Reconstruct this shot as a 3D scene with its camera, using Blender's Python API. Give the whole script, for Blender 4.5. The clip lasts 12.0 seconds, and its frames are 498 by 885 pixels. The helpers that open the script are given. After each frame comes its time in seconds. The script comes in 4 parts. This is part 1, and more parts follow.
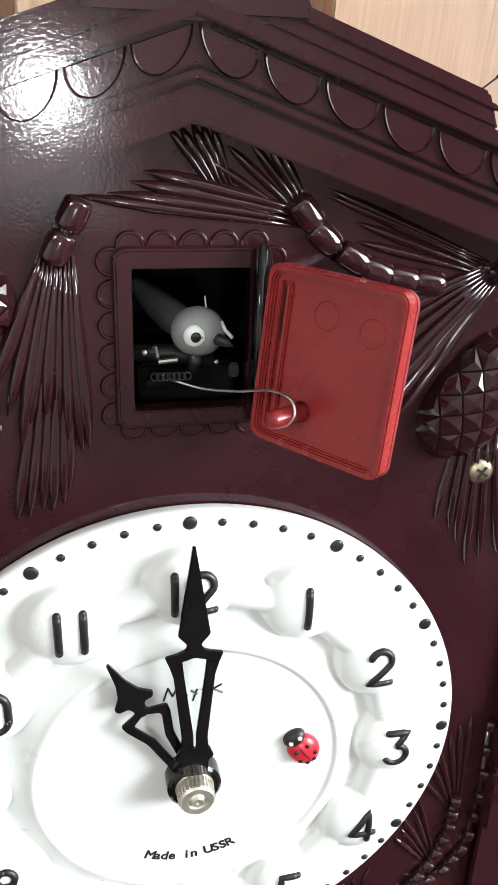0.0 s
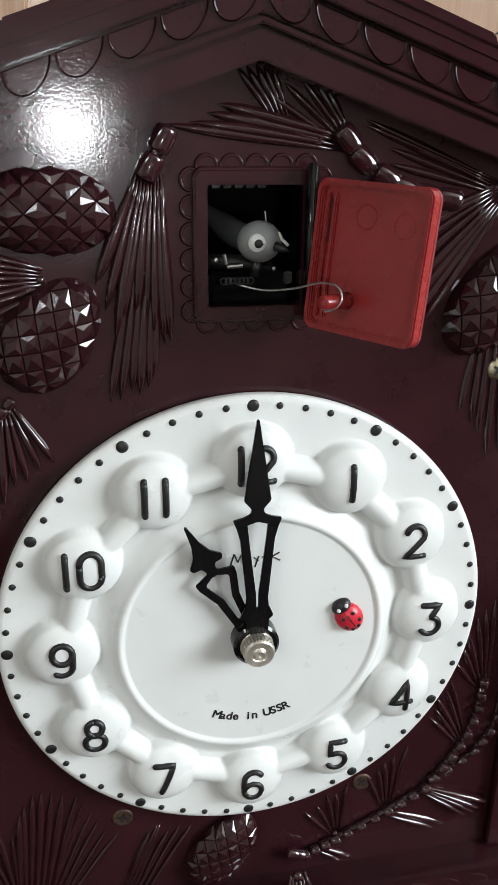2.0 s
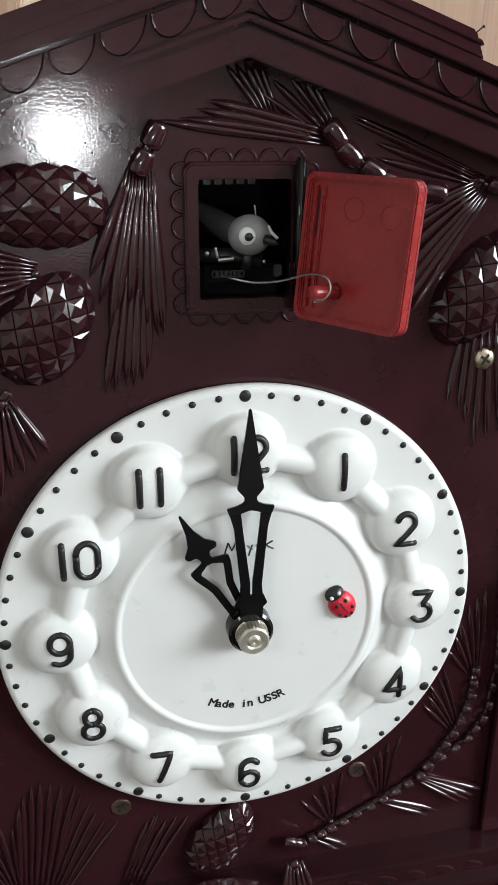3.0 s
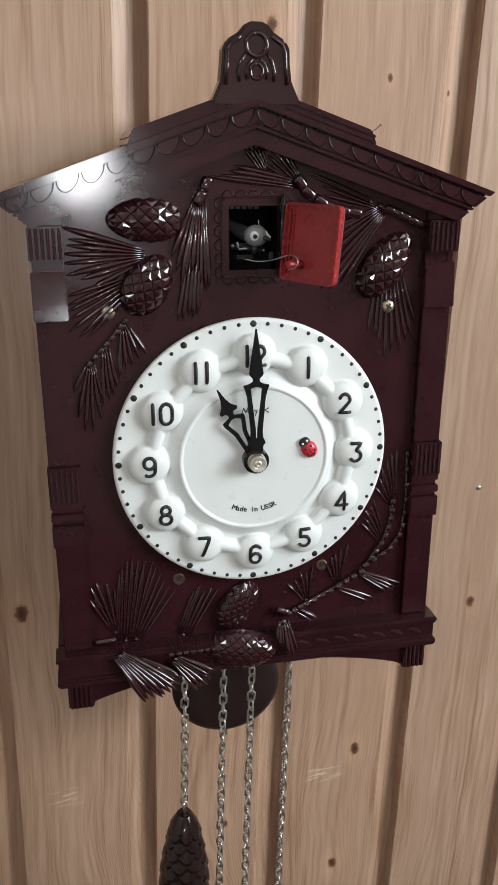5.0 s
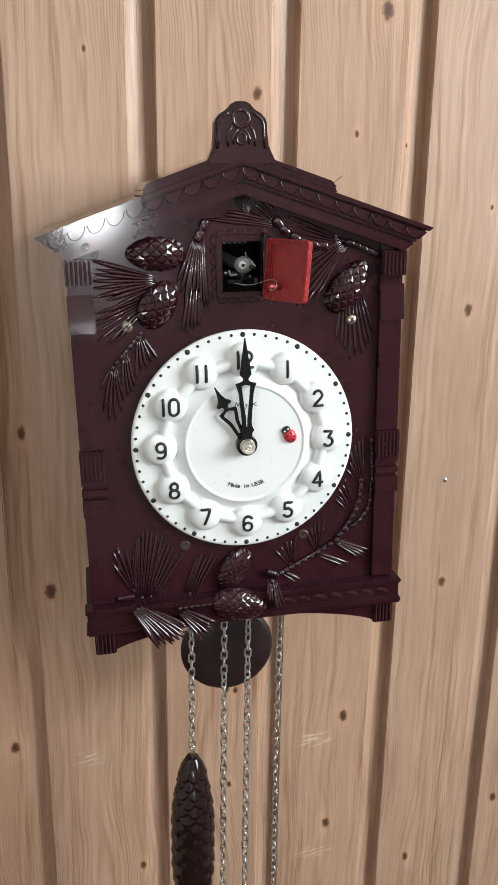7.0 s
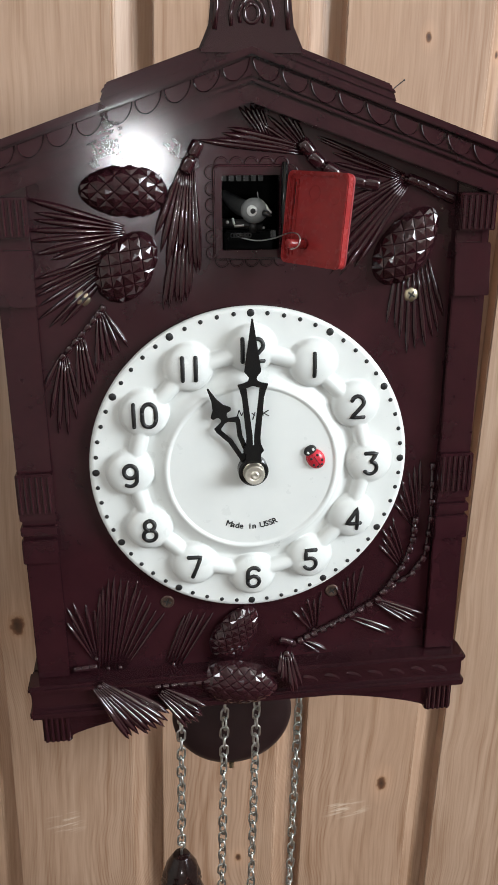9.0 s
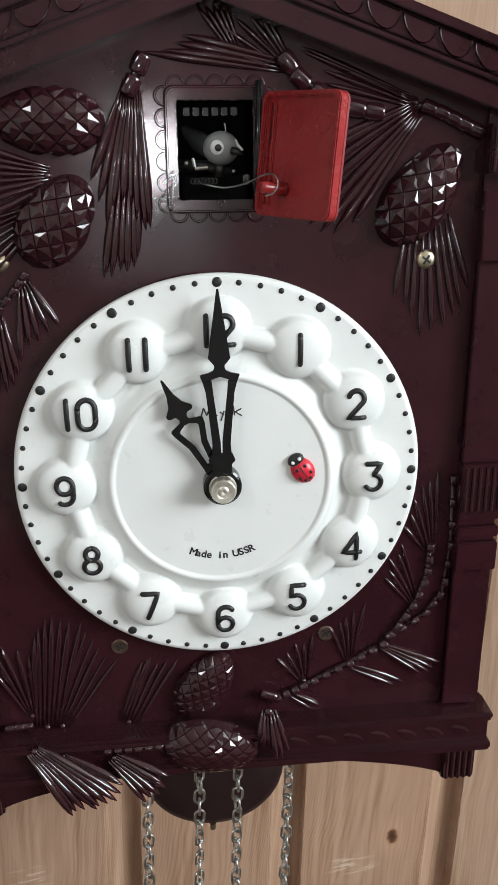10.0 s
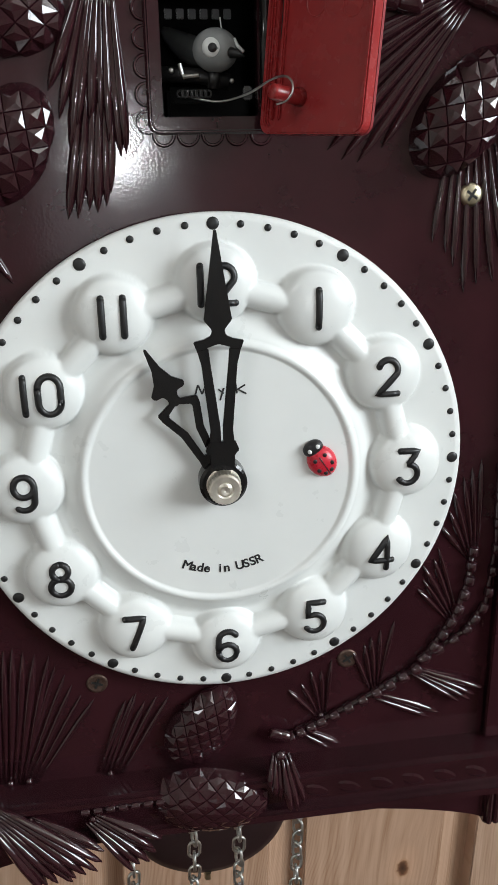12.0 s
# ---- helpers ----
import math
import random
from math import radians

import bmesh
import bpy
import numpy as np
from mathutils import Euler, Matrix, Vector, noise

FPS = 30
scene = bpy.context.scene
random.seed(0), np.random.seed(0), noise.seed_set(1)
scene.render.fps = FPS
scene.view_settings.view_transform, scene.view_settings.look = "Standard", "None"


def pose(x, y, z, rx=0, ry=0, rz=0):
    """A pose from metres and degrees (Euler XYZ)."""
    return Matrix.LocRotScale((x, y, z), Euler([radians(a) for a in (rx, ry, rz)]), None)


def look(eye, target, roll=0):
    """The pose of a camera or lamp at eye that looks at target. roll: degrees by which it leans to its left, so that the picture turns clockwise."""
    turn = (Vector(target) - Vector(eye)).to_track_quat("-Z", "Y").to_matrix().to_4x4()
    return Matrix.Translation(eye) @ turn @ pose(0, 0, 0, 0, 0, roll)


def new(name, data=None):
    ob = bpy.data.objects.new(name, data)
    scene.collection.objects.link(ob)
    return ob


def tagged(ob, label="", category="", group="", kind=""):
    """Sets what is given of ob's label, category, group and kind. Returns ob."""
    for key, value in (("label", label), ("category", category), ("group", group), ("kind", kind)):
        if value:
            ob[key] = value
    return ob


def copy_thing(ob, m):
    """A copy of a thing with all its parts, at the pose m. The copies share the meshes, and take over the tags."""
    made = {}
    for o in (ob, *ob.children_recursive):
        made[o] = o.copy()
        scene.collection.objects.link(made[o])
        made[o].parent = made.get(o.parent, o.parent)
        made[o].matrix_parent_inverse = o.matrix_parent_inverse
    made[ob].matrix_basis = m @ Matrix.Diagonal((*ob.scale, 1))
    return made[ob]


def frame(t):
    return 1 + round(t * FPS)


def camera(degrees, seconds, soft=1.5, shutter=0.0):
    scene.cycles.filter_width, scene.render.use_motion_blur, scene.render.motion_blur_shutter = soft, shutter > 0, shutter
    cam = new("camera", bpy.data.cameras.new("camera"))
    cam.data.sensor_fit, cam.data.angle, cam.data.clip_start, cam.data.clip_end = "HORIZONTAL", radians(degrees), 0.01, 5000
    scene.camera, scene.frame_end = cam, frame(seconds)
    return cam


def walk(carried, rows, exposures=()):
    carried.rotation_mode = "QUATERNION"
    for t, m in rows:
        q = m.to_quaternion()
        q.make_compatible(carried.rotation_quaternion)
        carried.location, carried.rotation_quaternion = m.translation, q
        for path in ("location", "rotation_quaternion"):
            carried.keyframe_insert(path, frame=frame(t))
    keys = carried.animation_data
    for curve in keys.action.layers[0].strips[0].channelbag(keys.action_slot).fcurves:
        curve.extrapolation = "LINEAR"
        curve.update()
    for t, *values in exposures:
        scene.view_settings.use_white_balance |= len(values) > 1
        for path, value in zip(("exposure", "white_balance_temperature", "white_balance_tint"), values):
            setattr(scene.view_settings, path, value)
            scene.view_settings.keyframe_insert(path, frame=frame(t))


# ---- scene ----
# ---- camera and its walk ----
cam = camera(33.83, 12.0, soft=1.4)
PATH = [
    (0.0, -0.0274, -0.1477, 1.6491, -14.07, -23.49, 3.82),
    (0.5, -0.0313, -0.1628, 1.6475, -14.05, -23.15, 3.66),
    (1.0, -0.0370, -0.1717, 1.6447, -13.79, -22.39, 3.42),
    (1.5, -0.0407, -0.1775, 1.6351, -12.28, -22.13, 2.64),
    (2.0, -0.0438, -0.1887, 1.6304, -12.34, -21.25, 2.36),
    (2.5, -0.0466, -0.1931, 1.6274, -12.53, -20.90, 2.23),
    (3.0, -0.0442, -0.1941, 1.6278, -12.70, -20.75, 1.88),
    (3.2, -0.0458, -0.1954, 1.6260, -12.84, -20.61, 2.25),
    (4.8, -0.0751, -0.3534, 1.6340, -11.95, -19.55, 1.85),
    (5.0, -0.0816, -0.3685, 1.6365, -12.16, -18.98, 1.71),
    (5.5, -0.0863, -0.4099, 1.6390, -11.91, -18.20, 1.40),
    (6.0, -0.0857, -0.4499, 1.6427, -12.52, -18.08, 0.83),
    (6.5, -0.0930, -0.4613, 1.6428, -12.39, -17.25, 0.76),
    (7.0, -0.0928, -0.4643, 1.6427, -11.63, -16.82, 0.82),
    (8.8, -0.0550, -0.3424, 1.6288, -8.59, -20.21, 1.28),
    (9.0, -0.0451, -0.3238, 1.6246, -7.73, -19.31, 1.49),
    (9.5, -0.0264, -0.2799, 1.6118, -7.20, -19.06, 1.15),
    (10.0, -0.0188, -0.2550, 1.6031, -6.27, -19.48, 1.25),
    (10.5, -0.0198, -0.2362, 1.5979, -5.60, -19.16, 0.91),
    (11.0, -0.0217, -0.2196, 1.5900, -7.32, -19.18, 1.49),
    (11.5, -0.0223, -0.2055, 1.5839, -7.30, -18.90, 0.83),
    (12.0, -0.0230, -0.2050, 1.5813, -8.55, -19.42, 0.80),
]
walk(cam, [(t, pose(x, y, z, 90 + pitch, 0, yaw) @ pose(0, 0, 0, 0, 0, roll)) for t, x, y, z, yaw, pitch, roll in PATH],
     exposures=[(0.0, 0.80), (0.6, 0.55), (1.4, 0.08), (2.5, 0.0), (5.0, 0.0), (5.5, 0.08), (6.0, 0.23), (7.2, 0.34), (8.8, 0.16), (9.5, 0.10), (10.5, -0.02), (12.0, -0.12)])

# ---- world and light ----
world = bpy.data.worlds.new("world")
scene.world = world
world.use_nodes = True
wn = world.node_tree.nodes
sky = wn.new("ShaderNodeTexSky")
sky.sky_type = "NISHITA"
sky.sun_disc = False
sky.sun_elevation, sky.sun_rotation = radians(35), radians(120)
wn["Background"].inputs["Strength"].default_value = 0.1
world.node_tree.links.new(sky.outputs[0], wn["Background"].inputs["Color"])


def window_light(name, m, w, h, watts, colour):
    lamp = bpy.data.lights.new(name, "AREA")
    lamp.shape, lamp.size, lamp.size_y = "RECTANGLE", w, h
    lamp.energy, lamp.color = watts, colour
    ob = new(name, lamp)
    ob.matrix_world = m
    return ob


# daylight from the side window; rear window, its small bright patch and ceiling light are unseen additions
# added: a faint broad sheen on the plastic, no known window there
window_light("rear_sheen_light", look((-0.06, -2.965, 1.45), (-0.06, 0.0, 1.45)), 0.50, 0.56, 0.9, (0.85, 0.94, 1.0))
# fill from above left, added where the ledges don't mirror it
window_light("ceiling_fill_light", look((-1.15, -1.30, 2.455), (-1.15, -1.30, 0.0)), 0.56, 0.56, 13, (0.93, 0.97, 1.0))
window_light("side_window_light", look((1.42, -0.95, 2.10), (0.0, -0.95, 2.10)), 1.0, 0.76, 53, (0.87, 0.95, 1.0))
# added: a small bright patch that makes the highlight on the front
window_light("highlight_patch_light", look((-0.05, -2.96, 1.59), (-0.05, 0.0, 1.59)), 0.11, 0.13, 6.5, (0.96, 0.98, 1.0))

# ---- materials ----


def material(name):
    mat = bpy.data.materials.new(name)
    mat.use_nodes = True
    nt = mat.node_tree
    return mat, nt, nt.nodes["Principled BSDF"]


def node(nt, kind, **inputs):
    n = nt.nodes.new(kind)
    for key, value in inputs.items():
        n.inputs[key.replace("_", " ")].default_value = value
    return n


def noise_tex(nt, scale, detail=4, rough=0.5, vec=None):
    n = node(nt, "ShaderNodeTexNoise", Scale=scale, Detail=detail, Roughness=rough)
    if vec is None:
        vec = nt.nodes.new("ShaderNodeTexCoord").outputs["Object"]
    nt.links.new(vec, n.inputs["Vector"])
    return n.outputs["Fac"]


def ramp(nt, fac, stops):
    n = nt.nodes.new("ShaderNodeValToRGB")
    el = n.color_ramp.elements
    while len(el) < len(stops):
        el.new(0.5)
    for e, (pos, col) in zip(el, stops):
        e.position, e.color = pos, (*col, 1) if len(col) == 3 else col
    nt.links.new(fac, n.inputs["Fac"])
    return n.outputs["Color"]


def spread(nt, fac, lo, hi, a=0.3, b=0.7):
    n = nt.nodes.new("ShaderNodeMapRange")
    for key, v in (("From Min", a), ("From Max", b), ("To Min", lo), ("To Max", hi)):
        n.inputs[key].default_value = v
    nt.links.new(fac, n.inputs["Value"])
    return n.outputs[0]


def bump(nt, fac, strength, dist, bsdf, under=None):
    n = node(nt, "ShaderNodeBump", Strength=strength, Distance=dist)
    nt.links.new(fac, n.inputs["Height"])
    if under:
        nt.links.new(under, n.inputs["Normal"])
    nt.links.new(n.outputs[0], bsdf.inputs["Normal"])
    return n.outputs[0]


def simple(name, c1, c2, scale, rough, metal=0.0, spec=0.5, relief=0.0, relief_scale=900, coat=0.0, rough_var=0.06, world_vec=False):
    mat, nt, b = material(name)
    vec = nt.nodes.new("ShaderNodeNewGeometry").outputs["Position"] if world_vec else nt.nodes.new("ShaderNodeTexCoord").outputs["Object"]
    nt.links.new(ramp(nt, noise_tex(nt, scale, 5, 0.6, vec), [(0.3, c1), (0.7, c2)]), b.inputs["Base Color"])
    nt.links.new(spread(nt, noise_tex(nt, scale * 3.7, 4, 0.6, vec), rough - rough_var, rough + rough_var), b.inputs["Roughness"])
    b.inputs["Metallic"].default_value = metal
    b.inputs["Specular IOR Level"].default_value = spec
    b.inputs["Coat Weight"].default_value = coat
    b.inputs["Coat Roughness"].default_value = 0.13
    if relief:
        nrm = bump(nt, noise_tex(nt, relief_scale, 2, 0.5, vec), relief, 0.00006, b)
        nt.links.new(nrm, b.inputs["Coat Normal"])
    return mat


BROWN = simple("brown_moulded_plastic", (0.0225, 0.0061, 0.0086), (0.033, 0.0089, 0.0120), 45, 0.09, relief=0.30, relief_scale=1500, spec=0.5, rough_var=0.02)
BROWN_SMOOTH = simple("brown_polished_plastic", (0.0205, 0.0057, 0.0080), (0.030, 0.0083, 0.0112), 60, 0.085, relief=0.22, relief_scale=700, spec=0.75, rough_var=0.03)
WHITE = simple("white_dial_plastic", (0.68, 0.695, 0.68), (0.73, 0.74, 0.72), 30, 0.32, relief=0.05, relief_scale=400)
BLACK = simple("black_paint", (0.006, 0.006, 0.007), (0.014, 0.013, 0.013), 300, 0.42)
HAND = simple("black_hand_plastic", (0.004, 0.004, 0.005), (0.008, 0.0075, 0.0075), 200, 0.12, spec=0.5, rough_var=0.03)
RED_OUT = simple("crimson_door_plastic", (0.20, 0.022, 0.028), (0.27, 0.034, 0.04), 110, 0.34, relief=0.12)
RED_IN = simple("orange_red_door_plastic", (0.245, 0.017, 0.019), (0.31, 0.027, 0.027), 70, 0.26, relief=0.25)
NICKEL = simple("satin_nickel", (0.62, 0.58, 0.50), (0.78, 0.74, 0.66), 500, 0.42, metal=0.9)
STEEL = simple("nickel_steel", (0.50, 0.51, 0.50), (0.68, 0.69, 0.67), 260, 0.33, metal=1.0)
BRASS = simple("pale_brass", (0.42, 0.36, 0.24), (0.60, 0.54, 0.40), 600, 0.34, metal=1.0)
DARKMETAL = simple("dark_mechanism", (0.008, 0.008, 0.009), (0.022, 0.021, 0.02), 200, 0.35)
GREY = simple("grey_painted_plastic", (0.20, 0.21, 0.21), (0.27, 0.28, 0.28), 160, 0.42)
# the bird's grey at 0.4: shade inside the opening put into the colour
GREY_SHADED = simple("grey_plastic_shaded", (0.0800, 0.0840, 0.0840), (0.1080, 0.1120, 0.1120), 160, 0.42)
# near-black: the shade inside the opening is put into this colour
CAVITY_SHADE = simple("shade_black_inside", (0.004, 0.004, 0.0045), (0.008, 0.008, 0.008), 90, 0.85, spec=0.1)
DULL_BRASS = simple("brown_stained_screw", (0.055, 0.028, 0.022), (0.13, 0.085, 0.065), 900, 0.4, metal=0.6)
DISC = simple("pendulum_brown", (0.015, 0.0068, 0.0074), (0.024, 0.0105, 0.0108), 60, 0.40, relief=0.2)
WEIGHT = simple("cone_weight_brown", (0.009, 0.0042, 0.0042), (0.018, 0.0078, 0.0072), 120, 0.13, relief=0.3)
LADY_RED = simple("ladybird_red", (0.50, 0.012, 0.030), (0.60, 0.03, 0.05), 300, 0.3)
PLASTER = simple("room_paint", (0.47, 0.44, 0.40), (0.54, 0.51, 0.46), 3, 0.75, world_vec=True)
FLOORWOOD = simple("floor_wood", (0.045, 0.026, 0.016), (0.075, 0.042, 0.025), 6, 0.8, spec=0.1, world_vec=True)


def pine(name, knots):
    """Varnished pine boards: upright grain that bends round the knots."""
    mat, nt, b = material(name)
    L = nt.links.new
    pos = nt.nodes.new("ShaderNodeNewGeometry").outputs["Position"]
    info = nt.nodes.new("ShaderNodeObjectInfo")
    sep = nt.nodes.new("ShaderNodeSeparateXYZ")
    L(pos, sep.inputs[0])

    def maths(op, a, c=None):
        n = nt.nodes.new("ShaderNodeMath")
        n.operation = op
        for k, v in enumerate((a, c)):
            if v is None:
                continue
            if isinstance(v, (int, float)):
                n.inputs[k].default_value = v
            else:
                L(v, n.inputs[k])
        return n.outputs[0]

    near, swirl = None, None
    rag = node(nt, "ShaderNodeTexNoise", Scale=260.0, Detail=3)
    L(pos, rag.inputs["Vector"])
    uneven = maths("MULTIPLY", maths("SUBTRACT", rag.outputs["Fac"], 0.5), 0.9)
    for kx, kz, kr in knots:
        dx = maths("SUBTRACT", sep.outputs["X"], kx)
        dz = maths("MULTIPLY", maths("SUBTRACT", sep.outputs["Z"], kz), 0.62)
        d = maths("DIVIDE", maths("SQRT", maths("ADD", maths("MULTIPLY", dx, dx), maths("MULTIPLY", dz, dz))), kr * 0.62)
        d = maths("ADD", d, uneven)
        push = maths("MULTIPLY", maths("DIVIDE", dx, maths("ADD", maths("MULTIPLY", d, d), 1.0)), 0.75)
        near = d if near is None else maths("MINIMUM", near, d)
        swirl = push if swirl is None else maths("ADD", swirl, push)
    wob = node(nt, "ShaderNodeTexNoise", Scale=5.0, Detail=3)
    L(pos, wob.inputs["Vector"])
    gx = maths("ADD", maths("SUBTRACT", sep.outputs["X"], swirl), maths("MULTIPLY", wob.outputs["Fac"], 0.020))
    gx = maths("ADD", gx, maths("MULTIPLY", info.outputs["Random"], 3.0))
    comb = nt.nodes.new("ShaderNodeCombineXYZ")
    L(gx, comb.inputs[0])
    L(maths("MULTIPLY", sep.outputs["Z"], 0.035), comb.inputs[2])
    rings = noise_tex(nt, 240, 3, 0.55, comb.outputs[0])
    fine = noise_tex(nt, 900, 3, 0.6, comb.outputs[0])
    broad = noise_tex(nt, 22, 2, 0.5, comb.outputs[0])
    zone = noise_tex(nt, 48, 2, 0.5, comb.outputs[0])
    lively = maths("MULTIPLY", maths("SUBTRACT", rings, 0.5), spread(nt, zone, 0.08, 0.95, 0.36, 0.64))
    # long arches of the growth rings up the middle of each board
    inside = nt.nodes.new("ShaderNodeSeparateXYZ")
    L(nt.nodes.new("ShaderNodeTexCoord").outputs["Object"], inside.inputs[0])
    off = maths("ADD", maths("SUBTRACT", inside.outputs["X"], 0.041), maths("MULTIPLY", maths("SUBTRACT", wob.outputs["Fac"], 0.5), 0.055))
    off = maths("SUBTRACT", off, maths("MULTIPLY", swirl, 0.8))
    climb = maths("ADD", maths("MULTIPLY", sep.outputs["Z"], 9.0), maths("MULTIPLY", info.outputs["Random"], 40.0))
    turns = maths("ADD", maths("MULTIPLY", maths("MULTIPLY", off, off), 9500.0), climb)
    arch_line = maths("POWER", maths("ADD", maths("MULTIPLY", maths("SINE", maths("MULTIPLY", turns, 6.2832)), 0.5), 0.5), 2.2)
    patch = node(nt, "ShaderNodeTexNoise", Scale=3.2, Detail=2)
    L(pos, patch.inputs["Vector"])
    arches = maths("MULTIPLY", maths("SUBTRACT", arch_line, 0.35), spread(nt, patch.outputs["Fac"], 0.0, 0.13, 0.42, 0.64))
    lively = maths("ADD", lively, arches)
    tone = maths("ADD", maths("ADD", lively, 0.34), maths("ADD", maths("MULTIPLY", fine, 0.22), maths("MULTIPLY", broad, 0.22)))
    col = ramp(nt, tone, [(0.34, (0.508, 0.366, 0.276)), (0.52, (0.434, 0.293, 0.212)), (0.68, (0.308, 0.185, 0.120)), (0.80, (0.225, 0.124, 0.064))])
    # resin-dark knots with a lighter halo
    board = nt.nodes.new("ShaderNodeMixRGB")
    board.blend_type = "MULTIPLY"
    board.inputs[0].default_value = 1.0
    L(col, board.inputs[1])
    L(ramp(nt, info.outputs["Random"], [(0.0, (1.05, 1.0, 0.95)), (0.5, (1.0, 0.94, 0.88)), (1.0, (0.98, 0.97, 0.95))]), board.inputs[2])
    col = board.outputs[0]
    mix = nt.nodes.new("ShaderNodeMixRGB")
    L(spread(nt, near, 1.0, 0.0, 0.75, 1.25), mix.inputs[0])
    L(col, mix.inputs[1])
    kn = ramp(nt, near, [(0.0, (0.050, 0.026, 0.017)), (0.45, (0.092, 0.044, 0.026)), (0.75, (0.18, 0.088, 0.048)), (1.0, (0.34, 0.19, 0.11))])
    L(kn, mix.inputs[2])
    halo = nt.nodes.new("ShaderNodeMixRGB")
    halo.blend_type = "MULTIPLY"
    halo.inputs[2].default_value = (1.16, 1.13, 1.10, 1)
    L(spread(nt, near, 0.8, 0.0, 0.9, 3.4), halo.inputs[0])
    L(mix.outputs[0], halo.inputs[1])
    # pale slanting scuffs in the varnish
    scuffed = halo.outputs[0]
    streak = node(nt, "ShaderNodeTexNoise", Scale=1.0, Detail=3)
    sv = nt.nodes.new("ShaderNodeCombineXYZ")
    L(maths("MULTIPLY", sep.outputs["X"], 60.0), sv.inputs[0])
    L(maths("MULTIPLY", maths("SUBTRACT", sep.outputs["Z"], maths("MULTIPLY", sep.outputs["X"], 0.2)), 420.0), sv.inputs[2])
    L(sv.outputs[0], streak.inputs["Vector"])
    for sx, sz, sw, sh in SCUFFS:
        u = maths("DIVIDE", maths("SUBTRACT", sep.outputs["X"], sx), sw)
        v = maths("DIVIDE", maths("SUBTRACT", sep.outputs["Z"], sz), sh)
        d = maths("SQRT", maths("ADD", maths("MULTIPLY", u, u), maths("MULTIPLY", v, v)))
        amount = maths("MULTIPLY", spread(nt, d, 0.75, 0.0, 0.3, 1.0), spread(nt, streak.outputs["Fac"], 0.0, 1.0, 0.5, 0.66))
        sm = nt.nodes.new("ShaderNodeMixRGB")
        L(amount, sm.inputs[0])
        L(scuffed, sm.inputs[1])
        sm.inputs[2].default_value = (0.72, 0.60, 0.48, 1)
        scuffed = sm.outputs[0]
    L(scuffed, b.inputs["Base Color"])
    L(spread(nt, broad, 0.34, 0.48), b.inputs["Roughness"])
    b.inputs["Specular IOR Level"].default_value = 0.4
    bump(nt, rings, 0.10, 0.0006, b)
    return mat


KNOTS = [(-0.142, 1.468, 0.0060), (-0.127, 1.340, 0.0080), (-0.163, 1.199, 0.0065), (-0.060, 1.060, 0.0050), (0.122, 1.1945, 0.0060),
         (0.1105, 1.079, 0.0060), (0.206, 1.320, 0.0058), (0.2805, 1.082, 0.0065), (0.193, 1.0255, 0.0055), (0.023, 1.2326, 0.0040),
         (0.127, 1.768, 0.0080), (0.034, 1.711, 0.0055), (0.1085, 1.6863, 0.0028), (0.1487, 1.6795, 0.0022), (0.208, 1.558, 0.0060),
         (-0.084, 1.734, 0.0028), (0.018, 1.136, 0.0038), (0.220, 1.636, 0.0022), (0.330, 1.440, 0.0060), (-0.245, 1.560, 0.0070)]
SCUFFS = [(0.096, 1.173, 0.022, 0.010), (-0.104, 1.180, 0.016, 0.012), (0.099, 1.047, 0.024, 0.008)]
PINE = pine("varnished_pine", KNOTS)

# ---- mesh helpers: everything of the clock is drawn in millimetres ----
MM = 0.001


def part(name, bm, mat, parent, label="", smooth=False, scale=MM):
    bmesh.ops.recalc_face_normals(bm, faces=bm.faces)
    if scale != 1:
        bmesh.ops.scale(bm, vec=(scale,) * 3, verts=bm.verts)
    me = bpy.data.meshes.new(name)
    bm.to_mesh(me)
    bm.free()
    me.materials.append(mat)
    if smooth:
        for p in me.polygons:
            p.use_smooth = True
    ob = new(name, me)
    ob.parent = parent
    if label:
        tagged(ob, label)
    return ob


def soften(bm, size, segments=2, angle=30):
    bm.normal_update()
    edges = [e for e in bm.edges if len(e.link_faces) == 2 and e.calc_face_angle(0) > radians(angle)]
    bmesh.ops.bevel(bm, geom=edges, offset=size, segments=segments, affect="EDGES", clamp_overlap=True)


def prism(poly, y0, y1, soft=0.0, bm=None):
    """A slab from an outline in x and z, between two depths."""
    made = bmesh.new()
    front = [made.verts.new((x, y0, z)) for x, z in poly]
    back = [made.verts.new((x, y1, z)) for x, z in poly]
    made.faces.new(front)
    made.faces.new(back[::-1])
    n = len(poly)
    for i in range(n):
        made.faces.new((front[i], back[i], back[(i + 1) % n], front[(i + 1) % n]))
    bmesh.ops.recalc_face_normals(made, faces=made.faces)
    if soft:
        soften(made, soft)
    if bm is None:
        return made
    return merge(bm, made)


def merge(bm, other):
    me = bpy.data.meshes.new("tmp")
    other.to_mesh(me)
    other.free()
    bm.from_mesh(me)
    bpy.data.meshes.remove(me)
    return bm


def rounded(x0, x1, z0, z1, r, n=5):
    """The outline of a rectangle with round corners."""
    pts = []
    for cx, cz, a0 in ((x1 - r, z1 - r, 0), (x1 - r, z0 + r, 90), (x0 + r, z0 + r, 180), (x0 + r, z1 - r, 270)):
        pts += [(cx + r * math.sin(radians(a0 + 90 * k / n)), cz + r * math.cos(radians(a0 + 90 * k / n))) for k in range(n + 1)]
    return pts


def box(x0, x1, y0, y1, z0, z1, soft=0.0, bm=None):
    return prism([(x0, z0), (x1, z0), (x1, z1), (x0, z1)], y0, y1, soft, bm)


